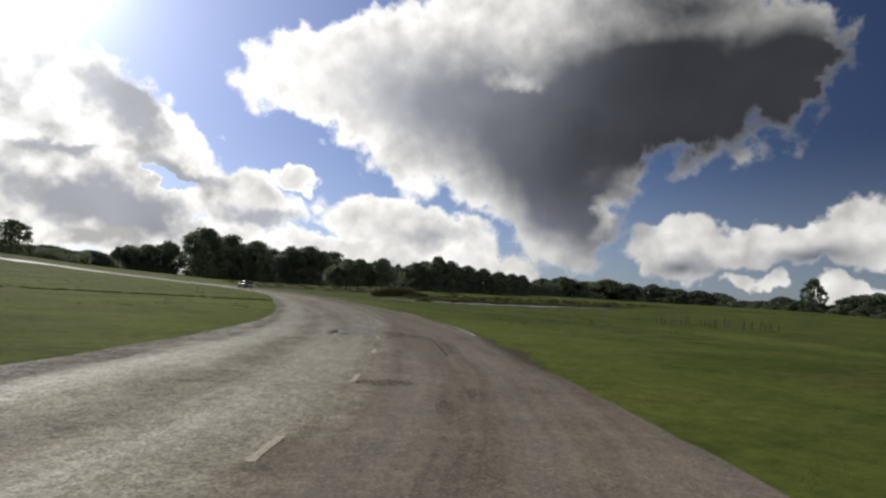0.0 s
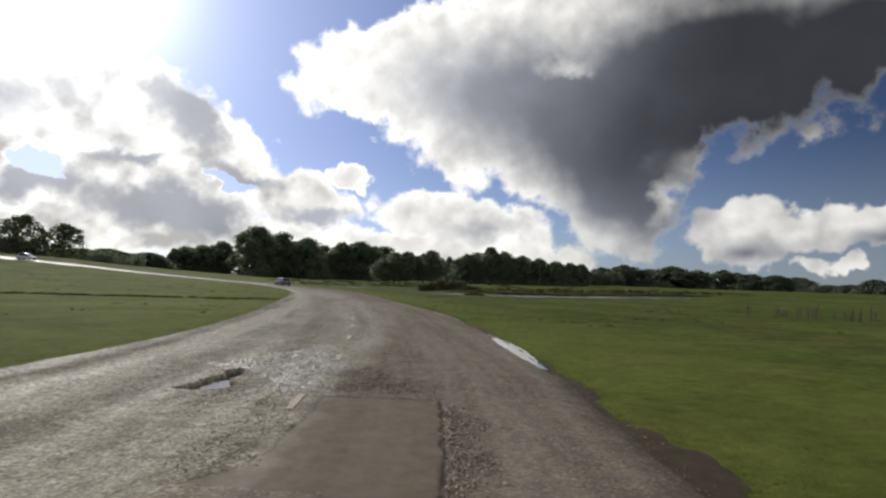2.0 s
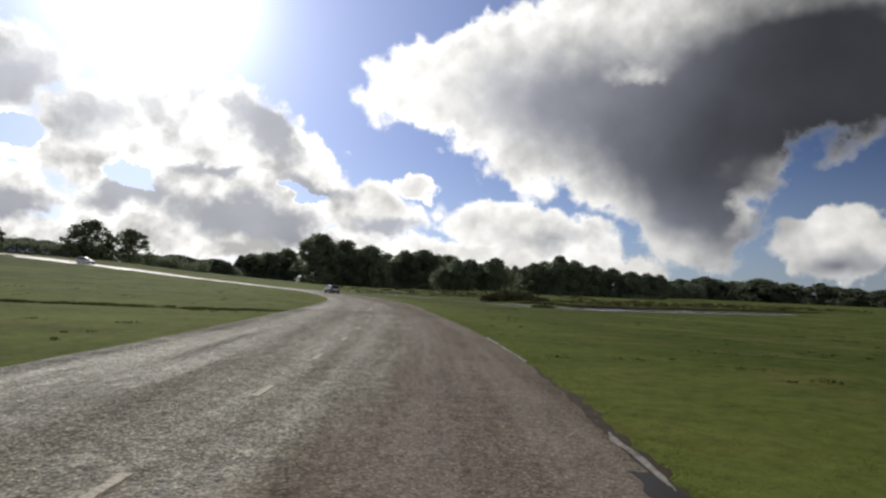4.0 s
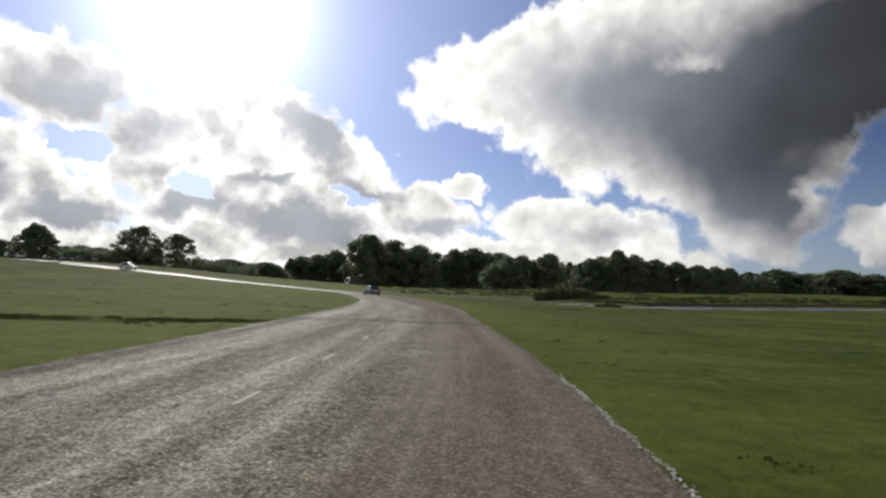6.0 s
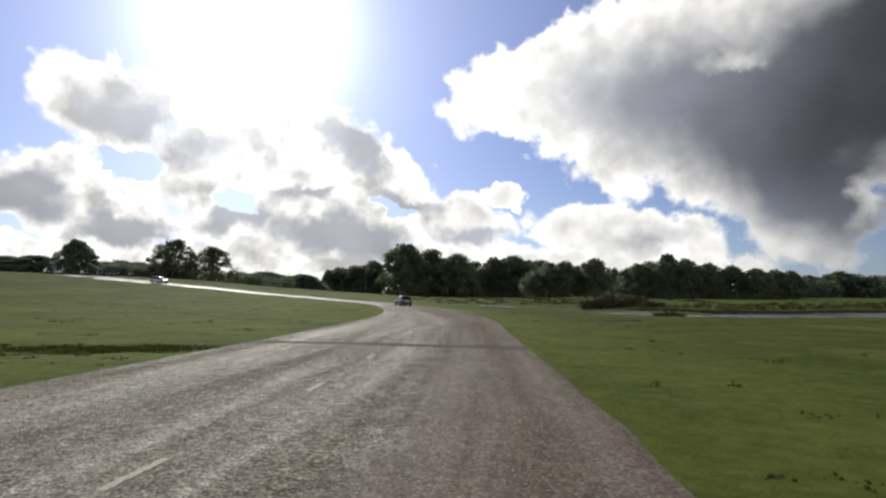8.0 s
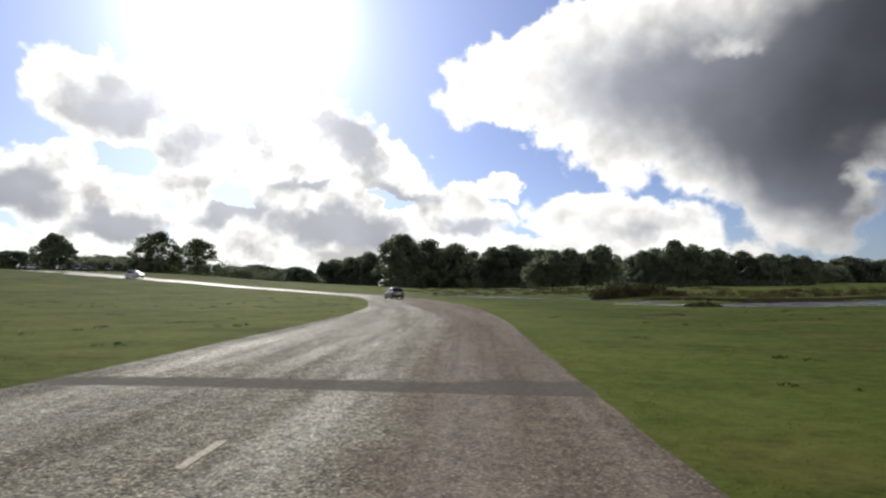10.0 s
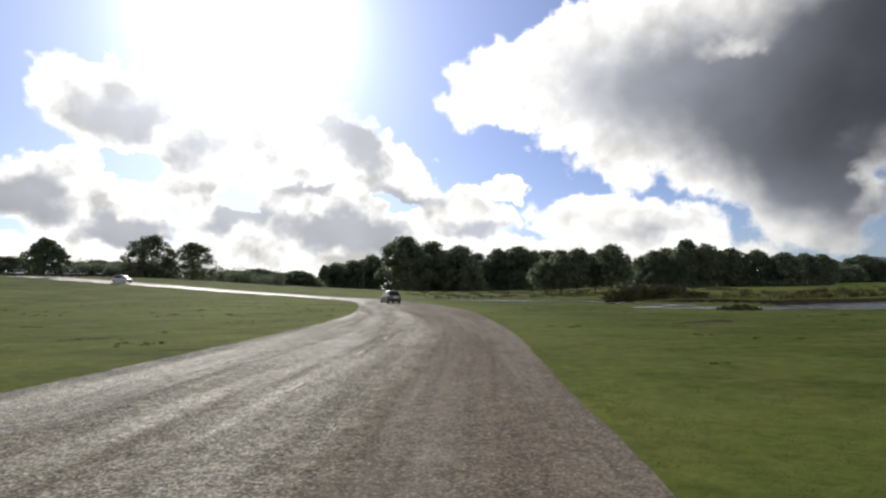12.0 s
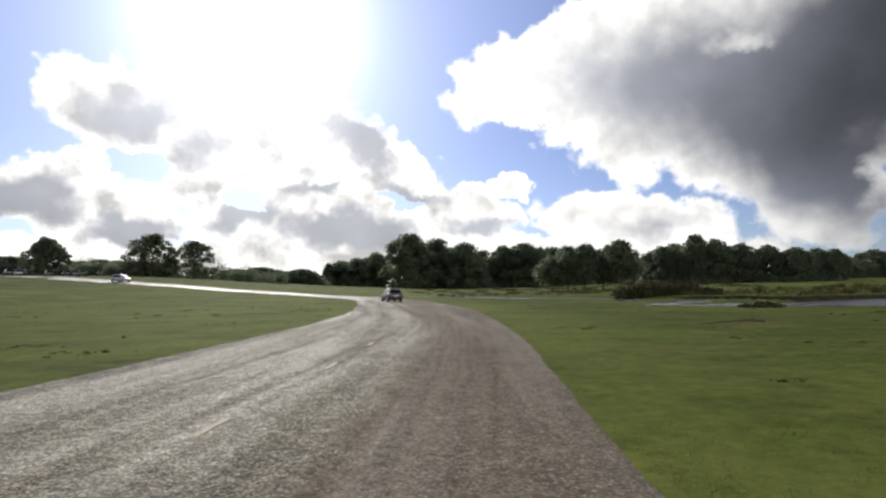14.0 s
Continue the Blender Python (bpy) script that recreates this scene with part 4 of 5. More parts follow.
# centre line
for k, (x, y) in enumerate(CENTRE):
    if 20.3 < y < 22.6 or k + 1 >= len(CENTRE) or y > 38:
        continue
    ex, ey = CENTRE[k + 1] - CENTRE[k]
    d = math.hypot(ex, ey)
    if d < 2:
        continue
    ux, uy = ex / d * 0.42, ey / d * 0.42
    px, py = -uy / 0.42 * 0.045, ux / 0.42 * 0.045
    sheet("centre_dash", [(x - ux - px, y - uy - py), (x + ux - px, y + uy - py), (x + ux + px, y + uy + py), (x - ux + px, y - uy + py)], ROAD_PAINT, 0.008, 0.004,
          "short worn white centre line dash painted on asphalt", "road marking", 0.07, fray=0.022, sway=0.0)
# pale broken edging let into the verge on the outside of the bend
edge = road_line[:, 2:]
rng = random.Random(3)


def edge_at(y):
    return float(np.interp(y, edge[:200, 1], edge[:200, 0]))


for y0, y1, w in ((-12.6, -11.5, 0.06), (-11.2, -9.8, 0.08), (-9.7, -8.3, 0.12), (-8.1, -6.2, 0.07)):
    bm = bmesh.new()
    n = max(4, int((y1 - y0) / 0.16))
    inner, outer = [], []
    for k in range(n + 1):
        y = y0 + (y1 - y0) * k / n
        taper = min(1, 4 * k / n + 0.15, 4 * (1 - k / n) + 0.15)
        half = w / 2 * taper * (1 + 0.9 * noise.noise((y * 2.7, 3.0, 1.0)) + 0.5 * noise.noise((y * 7.0, 3.0, 4.0)))
        x, z = edge_at(y) + 0.07 + 0.08 * noise.noise((y * 1.3, 8.0, 2.0)), ground_z(edge_at(y), y) + 0.016 + 0.012 * noise.noise((y * 2.0, 1.0, 7.0))
        inner.append(bm.verts.new((x - half, y, z - 0.004)))
        outer.append(bm.verts.new((x + half, y, z + 0.006)))
    for k in range(n):
        bm.faces.new((inner[k], outer[k], outer[k + 1], inner[k + 1]))
    bmesh.ops.recalc_face_normals(bm, faces=bm.faces)
    for v in [v for v in bmesh.ops.extrude_face_region(bm, geom=bm.faces[:])["geom"] if isinstance(v, bmesh.types.BMVert)]:
        v.co.z -= 0.08
    bmesh.ops.recalc_face_normals(bm, faces=bm.faces)
    tagged(part("edging_slab", bm, CONCRETE), "pale broken concrete edging beside the grass verge", "edging", "edging along the road", "structure")

spots = []
for k in range(420):
    y = rng.choice((-18.6, -17.0, -14.0, -11.4, -9.4, -6.5)) + rng.gauss(0, 0.9)
    spots.append((edge_at(y) + 0.05 + rng.gauss(0, 0.16), y, rng.uniform(0.005, 0.013) * (1.8 if rng.random() < 0.06 else 1)))
scatter("edge_rubble", spots, RUBBLE, "brown broken rubble along the road's edge")
spots = []
for _ in range(700):
    y = rng.choice((0.6, 1.4, 2.3, 3.0, 3.6, 4.6, 5.0, 5.6, 6.1)) + rng.gauss(0, 0.22)
    spots.append((edge_at(y) + 0.03 + 0.05 * noise.noise((y * 1.1, 3.0, 3.0)) + rng.gauss(0, 0.022), y, rng.uniform(0.007, 0.020) * (1.5 if rng.random() < 0.1 else 1)))
scatter("edge_crumbs", spots, CRUMBS, "pale crumbs of broken edging between asphalt and grass")

# bare wet earth worn along the outside of the bend
mv, mf = [], []
ys = np.arange(-24.0, 2.0, 0.14)
for k, y in enumerate(ys):
    x = edge_at(y) - 0.06
    fade = min(1.0, (y + 24.0) / 3, (2.0 - y) / 6)
    w = max(0.05, (0.40 + 0.30 * noise.noise((y * 0.5, 4.0, 1.0)) + 0.22 * noise.noise((y * 2.6, 4.0, 6.0)) + 0.12 * noise.noise((y * 8.0, 4.0, 3.0))) * fade * (0.75 + 0.5 * math.exp(-((y + 19.0) / 2.8) ** 2)))
    z = ground_z(x, y)
    mv += [(x, y, z + 0.004), (x + w * 0.55, y, z + 0.010), (x + w, y + 0.05 * noise.noise((y * 5.0, 2.0, 2.0)), z - 0.004)]
for k in range(len(ys) - 1):
    mf += [(3 * k, 3 * k + 1, 3 * k + 4, 3 * k + 3), (3 * k + 1, 3 * k + 2, 3 * k + 5, 3 * k + 4)]
tagged(new("muddy_verge", mesh_from("muddy_verge", mv, mf, MUD, True)), "strip of bare dark wet earth between asphalt and grass", "mud", kind="structure")

# ---------------------------------------------------------------- water
sv, sf = [], []
stream_line = smooth_line(STREAM, 1.5)
for k, (x, y, w) in enumerate(stream_line):
    a, b = stream_line[max(0, k - 1)], stream_line[min(len(stream_line) - 1, k + 1)]
    t = Vector((b[0] - a[0], b[1] - a[1])).normalized()
    w += 0.45
    z = min(ground_z(x, y), ground_z(x, y - 3)) - (0.004 if x < 25 and y > 80 else 0.022)
    sv += [(x - t.y * w, y + t.x * w, z), (x, y, z), (x + t.y * w, y - t.x * w, z)]
for k in range(len(stream_line) - 1):
    sf += [(3 * k, 3 * k + 1, 3 * k + 4, 3 * k + 3), (3 * k + 1, 3 * k + 2, 3 * k + 5, 3 * k + 4)]
tagged(new("water", mesh_from("water", sv, sf, WATER, True)), "still grey stream water reflecting the sky between grassy banks", "stream", kind="structure")


# cut bank of bare dark earth on the far side of the stream and the pool
bv, bf = [], []
xs = np.arange(19.0, 112.0, 0.45)
for k, x in enumerate(xs):
    q = noise.noise((x * 0.55, 2.0, 9.0))
    y = float(np.interp(x, FAR_BANK_X, FAR_BANK_Y)) + 0.35 * q + 0.15 * noise.noise((x * 2.1, 5.0, 1.0))
    fade = min(1.0, (x - 19.0) / 8, (112.0 - x) / 20)
    foot, lip = ground_z(x, y - 0.6) - 0.25, ground_z(x, y + 1.3) + 0.02 + 0.10 * noise.noise((x * 1.3, 7.0, 3.0))
    lip = foot + (lip - foot) * (0.2 + 0.8 * fade)
    bv += [(x, y - 0.35, foot), (x, y - 0.05 + 0.1 * q, foot + (lip - foot) * 0.6), (x, y + 0.05, lip), (x, y + 1.0, lip - 0.06)]
for k in range(len(xs) - 1):
    for j in range(3):
        bf.append((4 * k + j, 4 * k + 4 + j, 4 * k + 5 + j, 4 * k + 1 + j))
tagged(new("stream_bank", mesh_from("stream_bank", bv, bf, BANK_EARTH, True)), "low cut bank of dark bare earth beyond the water", "bank", kind="structure")


# ---------------------------------------------------------------- trees
def leaf_mesh(name, points, outward, size, material, seed):
    """Small leaf clumps as bent quads scattered at points."""
    rs = np.random.RandomState(seed)
    n = len(points)
    nrm = outward + rs.normal(0, 0.75, (n, 3))
    nrm /= np.linalg.norm(nrm, axis=1)[:, None]
    a = np.cross(nrm, rs.normal(0, 1, (n, 3)))
    a /= np.linalg.norm(a, axis=1)[:, None]
    b = np.cross(nrm, a)
    s = (size * rs.uniform(0.55, 1.35, n))[:, None]
    c = points
    tip = nrm * s * 0.35
    quad = np.stack([c - a * s, c - b * s * 0.7 + tip, c + a * s, c + b * s * 0.7 - tip], 1).reshape(-1, 3)
    faces = np.arange(4 * n).reshape(-1, 4)
    return mesh_from(name, quad.tolist(), faces.tolist(), material)


def crown_points(seed, lobes, per_lobe, base, top, radius, belly=0.45, gap=0.0, lean=1.0, lump=(0.26, 0.42)):
    """Points on and in many rounded lobes that fill a crown of radius 1 x height 1 scaled out."""
    rs = np.random.RandomState(seed)
    pts, outs = [], []
    high = top - base
    for k in range(lobes):
        f = (k + 0.5) / lobes
        t = f ** 0.85
        around = k * 2.39996 + rs.uniform(-0.5, 0.5)
        prof = math.sqrt(max(0.02, 1 - ((t - belly) / (1.02 - belly if t > belly else belly + 0.22)) ** 2))
        lobe_r = radius * rs.uniform(*lump)
        rr = max(0, radius * prof * rs.uniform(0.75, 1.05) - lobe_r * 0.75) * (1 if rs.rand() > 0.22 else 0.4)
        c = np.array([math.cos(around) * rr * lean, math.sin(around) * rr, base + high * t * rs.uniform(0.93, 1.0) - lobe_r * 0.4])
        if rs.rand() < gap:
            continue
        d = rs.normal(0, 1, (per_lobe, 3))
        d /= np.linalg.norm(d, axis=1)[:, None]
        r = lobe_r * rs.uniform(0.35, 1.08, per_lobe) ** 0.6
        q = c + d * r[:, None] * np.array([1, 1, 0.78])
        pts.append(q)
        outs.append(d + np.array([0, 0, 0.35]))
    return np.concatenate(pts), np.concatenate(outs)


def trunk_mesh(seed, height, base_r, limbs, spread_r, start):
    rng = random.Random(seed)
    bm = bmesh.new()
    at, r = Vector((0, 0, -0.3)), base_r
    steps = 5
    knots = [at]
    for k in range(steps):
        to = at + Vector((rng.uniform(-0.12, 0.12) * height / 8, rng.uniform(-0.12, 0.12) * height / 8, height * 0.72 / steps + (0.3 if k == 0 else 0)))
        r2 = r * (0.80 if k else 0.74)
        tube(bm, at, to, r, r2, 9)
        at, r = to, r2
        knots.append(at)
    for k in range(limbs):
        z = start + (height * 0.68 - start) * (k + 0.3) / limbs
        i = min(steps - 1, int(z / (height * 0.72) * steps))
        a = knots[i].lerp(knots[i + 1], rng.uniform(0.2, 0.9))
        ang = k * 2.4 + rng.uniform(-0.4, 0.4)
        reach = spread_r * rng.uniform(0.45, 0.8)
        mid = a + Vector((math.cos(ang) * reach * 0.5, math.sin(ang) * reach * 0.5, reach * rng.uniform(0.25, 0.5)))
        end = mid + Vector((math.cos(ang + 0.3) * reach * 0.5, math.sin(ang + 0.3) * reach * 0.5, reach * rng.uniform(0.2, 0.5)))
        tube(bm, a, mid, base_r * 0.36, base_r * 0.22, 6)
        tube(bm, mid, end, base_r * 0.22, base_r * 0.07, 6)
    return bm


def make_tree(kind, seed):
    """A tree 10 m high at the origin: trunk and crown under an empty."""
    root = new("tree")
    if kind == "oak":
        pts, outs = crown_points(seed, 74, 150, 0.1, 10.0, 5.2, 0.36, lump=(0.17, 0.32))
        size, mat = 0.235, LEAF_OAK
        bark = trunk_mesh(seed, 9.0, 0.36, 7, 4.0, 1.6)
    elif kind == "dome":
        pts, outs = crown_points(seed, 150, 80, 0.0, 10.0, 5.2, 0.22, lump=(0.14, 0.22))
        size, mat = 0.24, LEAF_OAK
        bark = trunk_mesh(seed, 9.0, 0.34, 6, 3.6, 1.2)
    elif kind == "airy":
        pts, outs = crown_points(seed, 96, 90, 0.1, 9.8, 4.9, 0.45, 0.12, lump=(0.14, 0.24))
        size, mat = 0.19, LEAF_PALE
        bark = trunk_mesh(seed, 9.6, 0.30, 9, 4.2, 1.8)
    elif kind == "small":
        pts, outs = crown_points(seed, 34, 200, 3.0, 10.0, 4.8, 0.45)
        size, mat = 0.26, LEAF_OAK
        bark = trunk_mesh(seed, 9.0, 0.30, 6, 3.2, 2.2)
    else:
        pts, outs = crown_points(seed, 44, 160, 0.6, 10.0, 3.6, 0.25)
        size, mat = 0.24, LEAF_OAK
        bark = trunk_mesh(seed, 9.4, 0.30, 6, 2.8, 1.4)
    part("trunk", bark, BARK, root, smooth=True)
    part("crown", leaf_mesh("crown", pts, outs, size, mat, seed + 7), mat, root)
    return root


TREE_WORDS = {
    "oak": ("broad dark green broadleaf tree in the woodland edge", "tree"),
    "dome": ("dense dome-shaped dark green tree reaching low to the grass", "tree"),
    "airy": ("tall airy tree with gaps of sky in its crown", "tree"),
    "small": ("slender tree on bare trunks standing in open pasture", "tree"),
    "peak": ("tall pointed dark green tree above the wood", "tree"),
}
STOCK = {}
for kind, seeds in (("oak", (3, 14, 27, 41, 58)), ("dome", (5,)), ("airy", (8, 19)), ("small", (21, 33, 46)), ("peak", (9,))):
    STOCK[kind] = []
    for s in seeds:
        t = make_tree(kind, s)
        tagged(t, *TREE_WORDS[kind], "trees round the common")
        STOCK[kind].append(t)
USED = {}
rng = random.Random(77)
SPREAD = {"oak": 10.0, "dome": 10.0, "airy": 9.4, "small": 8.6, "peak": 7.6}


def plant(kind, x, y, top, wide):
    """A tree of that kind with its top at height top and a crown that wide."""
    z = ground_z(x, y) - 0.1
    tall = max(4.0, top - z)
    n = USED.get(kind, 0)
    USED[kind] = n + 1
    stock = STOCK[kind]
    m = pose(x, y, z, 0, 0, rng.uniform(0, 360))
    if n < len(stock):
        t = stock[n]
        t.matrix_basis = m
    else:
        t = copy_thing(stock[n % len(stock)], m)
    w = max(wide / SPREAD[kind], tall / 10 * 0.5)
    t.scale = (w * rng.uniform(0.95, 1.08), w * rng.uniform(0.95, 1.08), tall / 10.2)
    return t


FEET = []


def edge_of_wood(kind, x, y, top, wide):
    """A tree in the front rank, with a lower one close behind it where the wood is deep."""
    plant(kind, x, y, top, wide)
    far = math.hypot(x, y)
    if kind in ("oak", "dome", "peak"):
        FEET.append((x, y, wide))
    if kind in ("oak", "peak"):
        deep = 1 + (12 + rng.uniform(0, 9)) / far
        side = rng.choice((-0.5, 0.5)) * wide * rng.uniform(0.7, 1.1)
        bx, by = x * deep + side * y / far, y * deep - side * x / far
        z = ground_z(bx, by)
        plant("oak", bx, by, z + (top - z) * rng.uniform(0.84, 0.97), wide * rng.uniform(0.9, 1.15))


# the woodland edge, from the car park round to the far side of the stream
for row in (
    ("oak", -167.5, 204.7, 11.3, 16.2), ("oak", -159.4, 206.1, 11.2, 16.3), ("oak", -149.5, 203.6, 14, 19.3), ("dome", -122.9, 185.8, 18.2, 13.5), ("oak", -125.7, 205.4, 12.1, 12.4),
    ("oak", -121.3, 208.1, 12.8, 12), ("oak", -115.2, 209.3, 12.4, 11.5), ("airy", -88.3, 180.6, 18.7, 15.9), ("airy", -77.2, 183.5, 16.9, 12.6), ("oak", -102.1, 274.8, 11.7, 18.9),
    ("oak", -92, 278.4, 12.6, 20.6), ("oak", -85.3, 284.8, 11, 15), ("oak", -77.1, 293.3, 12.1, 20.9), ("oak", -72.2, 294.6, 9.9, 11.6), ("peak", -70.8, 320.6, 15.9, 8.7),
    ("oak", -65.9, 326.8, 16.6, 19), ("oak", -56.8, 328.5, 19.1, 22.5), ("oak", -47.1, 330.1, 22, 20.9),
):
    edge_of_wood(*row)
for row in (
    ("oak", -26.3, 302.3, 30.1, 28.6), ("oak", -12.2, 323.3, 25, 26.3), ("oak", 1.2, 323.5, 26.5, 28.9), ("oak", 11, 338.4, 23.5, 17.7), ("oak", 23, 342.8, 26.1, 23.3),
    ("oak", 34.5, 341.8, 27.5, 31.3), ("oak", 42.9, 340.9, 24.6, 17.8), ("oak", 52.4, 344.6, 19.6, 20.7), ("oak", 63.1, 342.8, 20.4, 22.3), ("oak", 73.9, 340.6, 19.1, 22.2),
    ("oak", 84.6, 338.1, 17.8, 19.4), ("small", 21.1, 152.1, 8.8, 7.7), ("small", 24.2, 149.6, 10.9, 8.6), ("small", 27.5, 147, 11.2, 8.5), ("small", 31.9, 149.2, 10.2, 7.6),
    ("small", 34.6, 144.4, 11.8, 8.3), ("peak", 70.2, 256.1, 15.9, 7.4), ("oak", 63.4, 214.3, 13.6, 9.4),
):
    edge_of_wood(*row)
for row in (
    ("oak", 65.6, 209.4, 15.2, 11.9), ("oak", 70.4, 207.8, 14.8, 11.8), ("peak", 73.5, 202.5, 18.1, 12.1), ("oak", 79.7, 202.3, 16.8, 13.5), ("oak", 86.9, 201.4, 15.1, 13),
    ("oak", 94.4, 200.2, 14.4, 12.9), ("oak", 99.1, 193.4, 13.2, 13), ("oak", 106.8, 196.1, 12.9, 11.7), ("oak", 111.7, 195.6, 12.8, 8.6), ("peak", 172.6, 285, 15.7, 7.7),
    ("oak", 232.5, 353.5, 20.5, 27.8), ("oak", 242.3, 346.9, 18.7, 22.7), ("oak", 212, 323.4, 19.9, 29.3), ("oak", 225.2, 314.8, 17.1, 26.9), ("oak", 234.7, 302.1, 19.8, 34.7),
    ("oak", 243.5, 289.2, 17.3, 23.6), ("oak", 248.6, 272.1, 17.7, 16.8), ("oak", 256.1, 258.9, 15, 26.9),
):
    edge_of_wood(*row)
for row in (
    ("oak", 262.2, 246.3, 14.5, 23.4), ("oak", 270, 241.4, 11, 18.6), ("oak", 265.9, 228.4, 10.4, 12.5), ("oak", 268.4, 218.4, 9.5, 17.4), ("oak", 263.3, 201.5, 9.5, 16.5),
    ("oak", 246.1, 175.4, 11.5, 14.1), ("oak", 242.6, 163.7, 9.5, 12.8), ("airy", 229.9, 147.4, 19.9, 11.3), ("oak", 234.2, 141.5, 7.1, 7.8), ("oak", 222, 124.1, 11.9, 14.3),
    ("oak", 222.4, 114.5, 13, 16), ("oak", 223.1, 103.7, 13.2, 19), ("oak", 223.9, 92.3, 13.1, 20.6),
):
    edge_of_wood(*row)
# more trees closing the place on both sides, out of the camera's way
for a, b, n, t0, t1, w in (((-178, 215), (-215, 120), 8, 13, 14, 15), ((232, 88), (228, 20), 6, 12, 11, 15), ((150, 262), (215, 330), 9, 12, 14, 15)):
    for k in range(n):
        f = (k + 0.5) / n
        plant("oak", a[0] + (b[0] - a[0]) * f + rng.uniform(-2, 2), a[1] + (b[1] - a[1]) * f + rng.uniform(-5, 5), t0 + (t1 - t0) * f + rng.uniform(-1.6, 0.8), w * rng.uniform(0.85, 1.2))


# ---------------------------------------------------------------- scrub and grass
def clump(name, items, material, label, category, kind="", leaf=0.13):
    """Leafy mounds as one mesh: items are x, y, half width, height, leaves."""
    pts, outs = [], []
    rs = np.random.RandomState(len(items) + 5)
    for x, y, w, h, n in items:
        d = rs.normal(0, 1, (n, 3))
        d[:, 2] = np.abs(d[:, 2])
        d /= np.linalg.norm(d, axis=1)[:, None]
        r = rs.uniform(0.5, 1.05, n)[:, None]
        q = d * r * np.array([w, w, h]) * (1 + 0.22 * np.sin(d[:, :1] * 7 + x) * np.cos(d[:, 1:2] * 6 + y))
        q += np.array([x, y, ground_z(x, y) - 0.05])
        pts.append(q)
        outs.append(d)
    ob = new(name, leaf_mesh(name, np.concatenate(pts), np.concatenate(outs), leaf, material, 3))
    return tagged(ob, label, category, kind=kind)


rng = random.Random(5)
for x, y, w, h in ((22.6, 94.5, 2.6, 1.5), (25.6, 93.0, 3.0, 2.1), (28.4, 91.5, 2.2, 1.6), (30.8, 90.2, 1.3, 0.9)):
    clump("gorse_bush", [(x + rng.uniform(-w, w) * 0.6, y + rng.uniform(-1, 1), w * rng.uniform(0.4, 0.65), h * rng.uniform(0.75, 1.05), 520) for _ in range(7)], LEAF_SCRUB,
          "low dark gorse bush on the stream bank", "bush")
clump("gorse_bush", [(21.9, 61.6, 0.8, 0.42, 260), (22.9, 61.8, 0.7, 0.3, 200), (21.0, 61.8, 0.6, 0.3, 140)], LEAF_SCRUB, "low dark gorse bush at the water's edge", "bush")


under = []
for x, y, wide in FEET:
    near = 1 - wide * 0.35 / math.hypot(x, y)
    for _ in range(4):
        q = rng.uniform(-0.5, 0.5) * wide
        ux, uy = y / math.hypot(x, y), -x / math.hypot(x, y)
        under.append((x * near + ux * q, y * near + uy * q, wide * rng.uniform(0.16, 0.28), wide * rng.uniform(0.12, 0.24), 160))
clump("undergrowth", under, LEAF_OAK, "dark undergrowth along the foot of the far woods", "undergrowth", "stuff", 0.4)


hedge = []
for a, b, n, w, h in (((-142, 200), (-86, 182), 34, 3.2, 4.4), ((-92, 196), (-66, 232), 14, 3.4, 5.6), ((-150, 210), (-128, 232), 12, 3.6, 5.5)):
    for k in range(n):
        f = (k + rng.random()) / n
        hedge.append((a[0] + (b[0] - a[0]) * f, a[1] + (b[1] - a[1]) * f + rng.uniform(-3, 3), w * rng.uniform(0.7, 1.2), h * rng.uniform(0.7, 1.1), 700))
clump("hedge", hedge, LEAF_OAK, "dark green hedge behind the parked cars", "hedge", "stuff", 0.24)


def tufts(name, spots, material, label, category):
    """Tufts of blades as one mesh: spots are x, y, height, spread, blades."""
    rs = np.random.RandomState(len(spots))
    verts, faces = [], []
    for x, y, h, s, n in spots:
        z = ground_z(x, y) - 0.01
        for _ in range(n):
            a, r = rs.uniform(0, 6.283), s * math.sqrt(rs.rand())
            bx, by = x + math.cos(a) * r, y + math.sin(a) * r
            lean, d = rs.uniform(0.1, 0.7) * h, rs.uniform(0, 6.283)
            w = h * 0.06 + 0.004
            wx, wy = math.cos(d + 1.57) * w, math.sin(d + 1.57) * w
            k = len(verts)
            hh = h * rs.uniform(0.6, 1.1)
            verts += [(bx - wx, by - wy, z), (bx + wx, by + wy, z), (bx + math.cos(d) * lean * 0.4, by + math.sin(d) * lean * 0.4, z + hh * 0.6), (bx + math.cos(d) * lean, by + math.sin(d) * lean, z + hh)]
            faces += [(k, k + 1, k + 2), (k + 1, k + 3, k + 2)]
    return tagged(new(name, mesh_from(name, verts, faces, material)), label, category, kind="stuff")


rng = random.Random(9)
# rough tussocks along the ditch, and dark spots here and there over the pasture
spots = []
for k in range(110):
    f = rng.random() * (len(DITCH) - 1)
    i = int(f)
    (x0, y0, _), (x1, y1, _) = DITCH[i], DITCH[i + 1]
    s = f - i
    spots.append((x0 + (x1 - x0) * s + rng.gauss(0, 0.5), y0 + (y1 - y0) * s + rng.gauss(0.5, 0.35), rng.uniform(0.25, 0.9), rng.uniform(0.04, 0.13), 150))
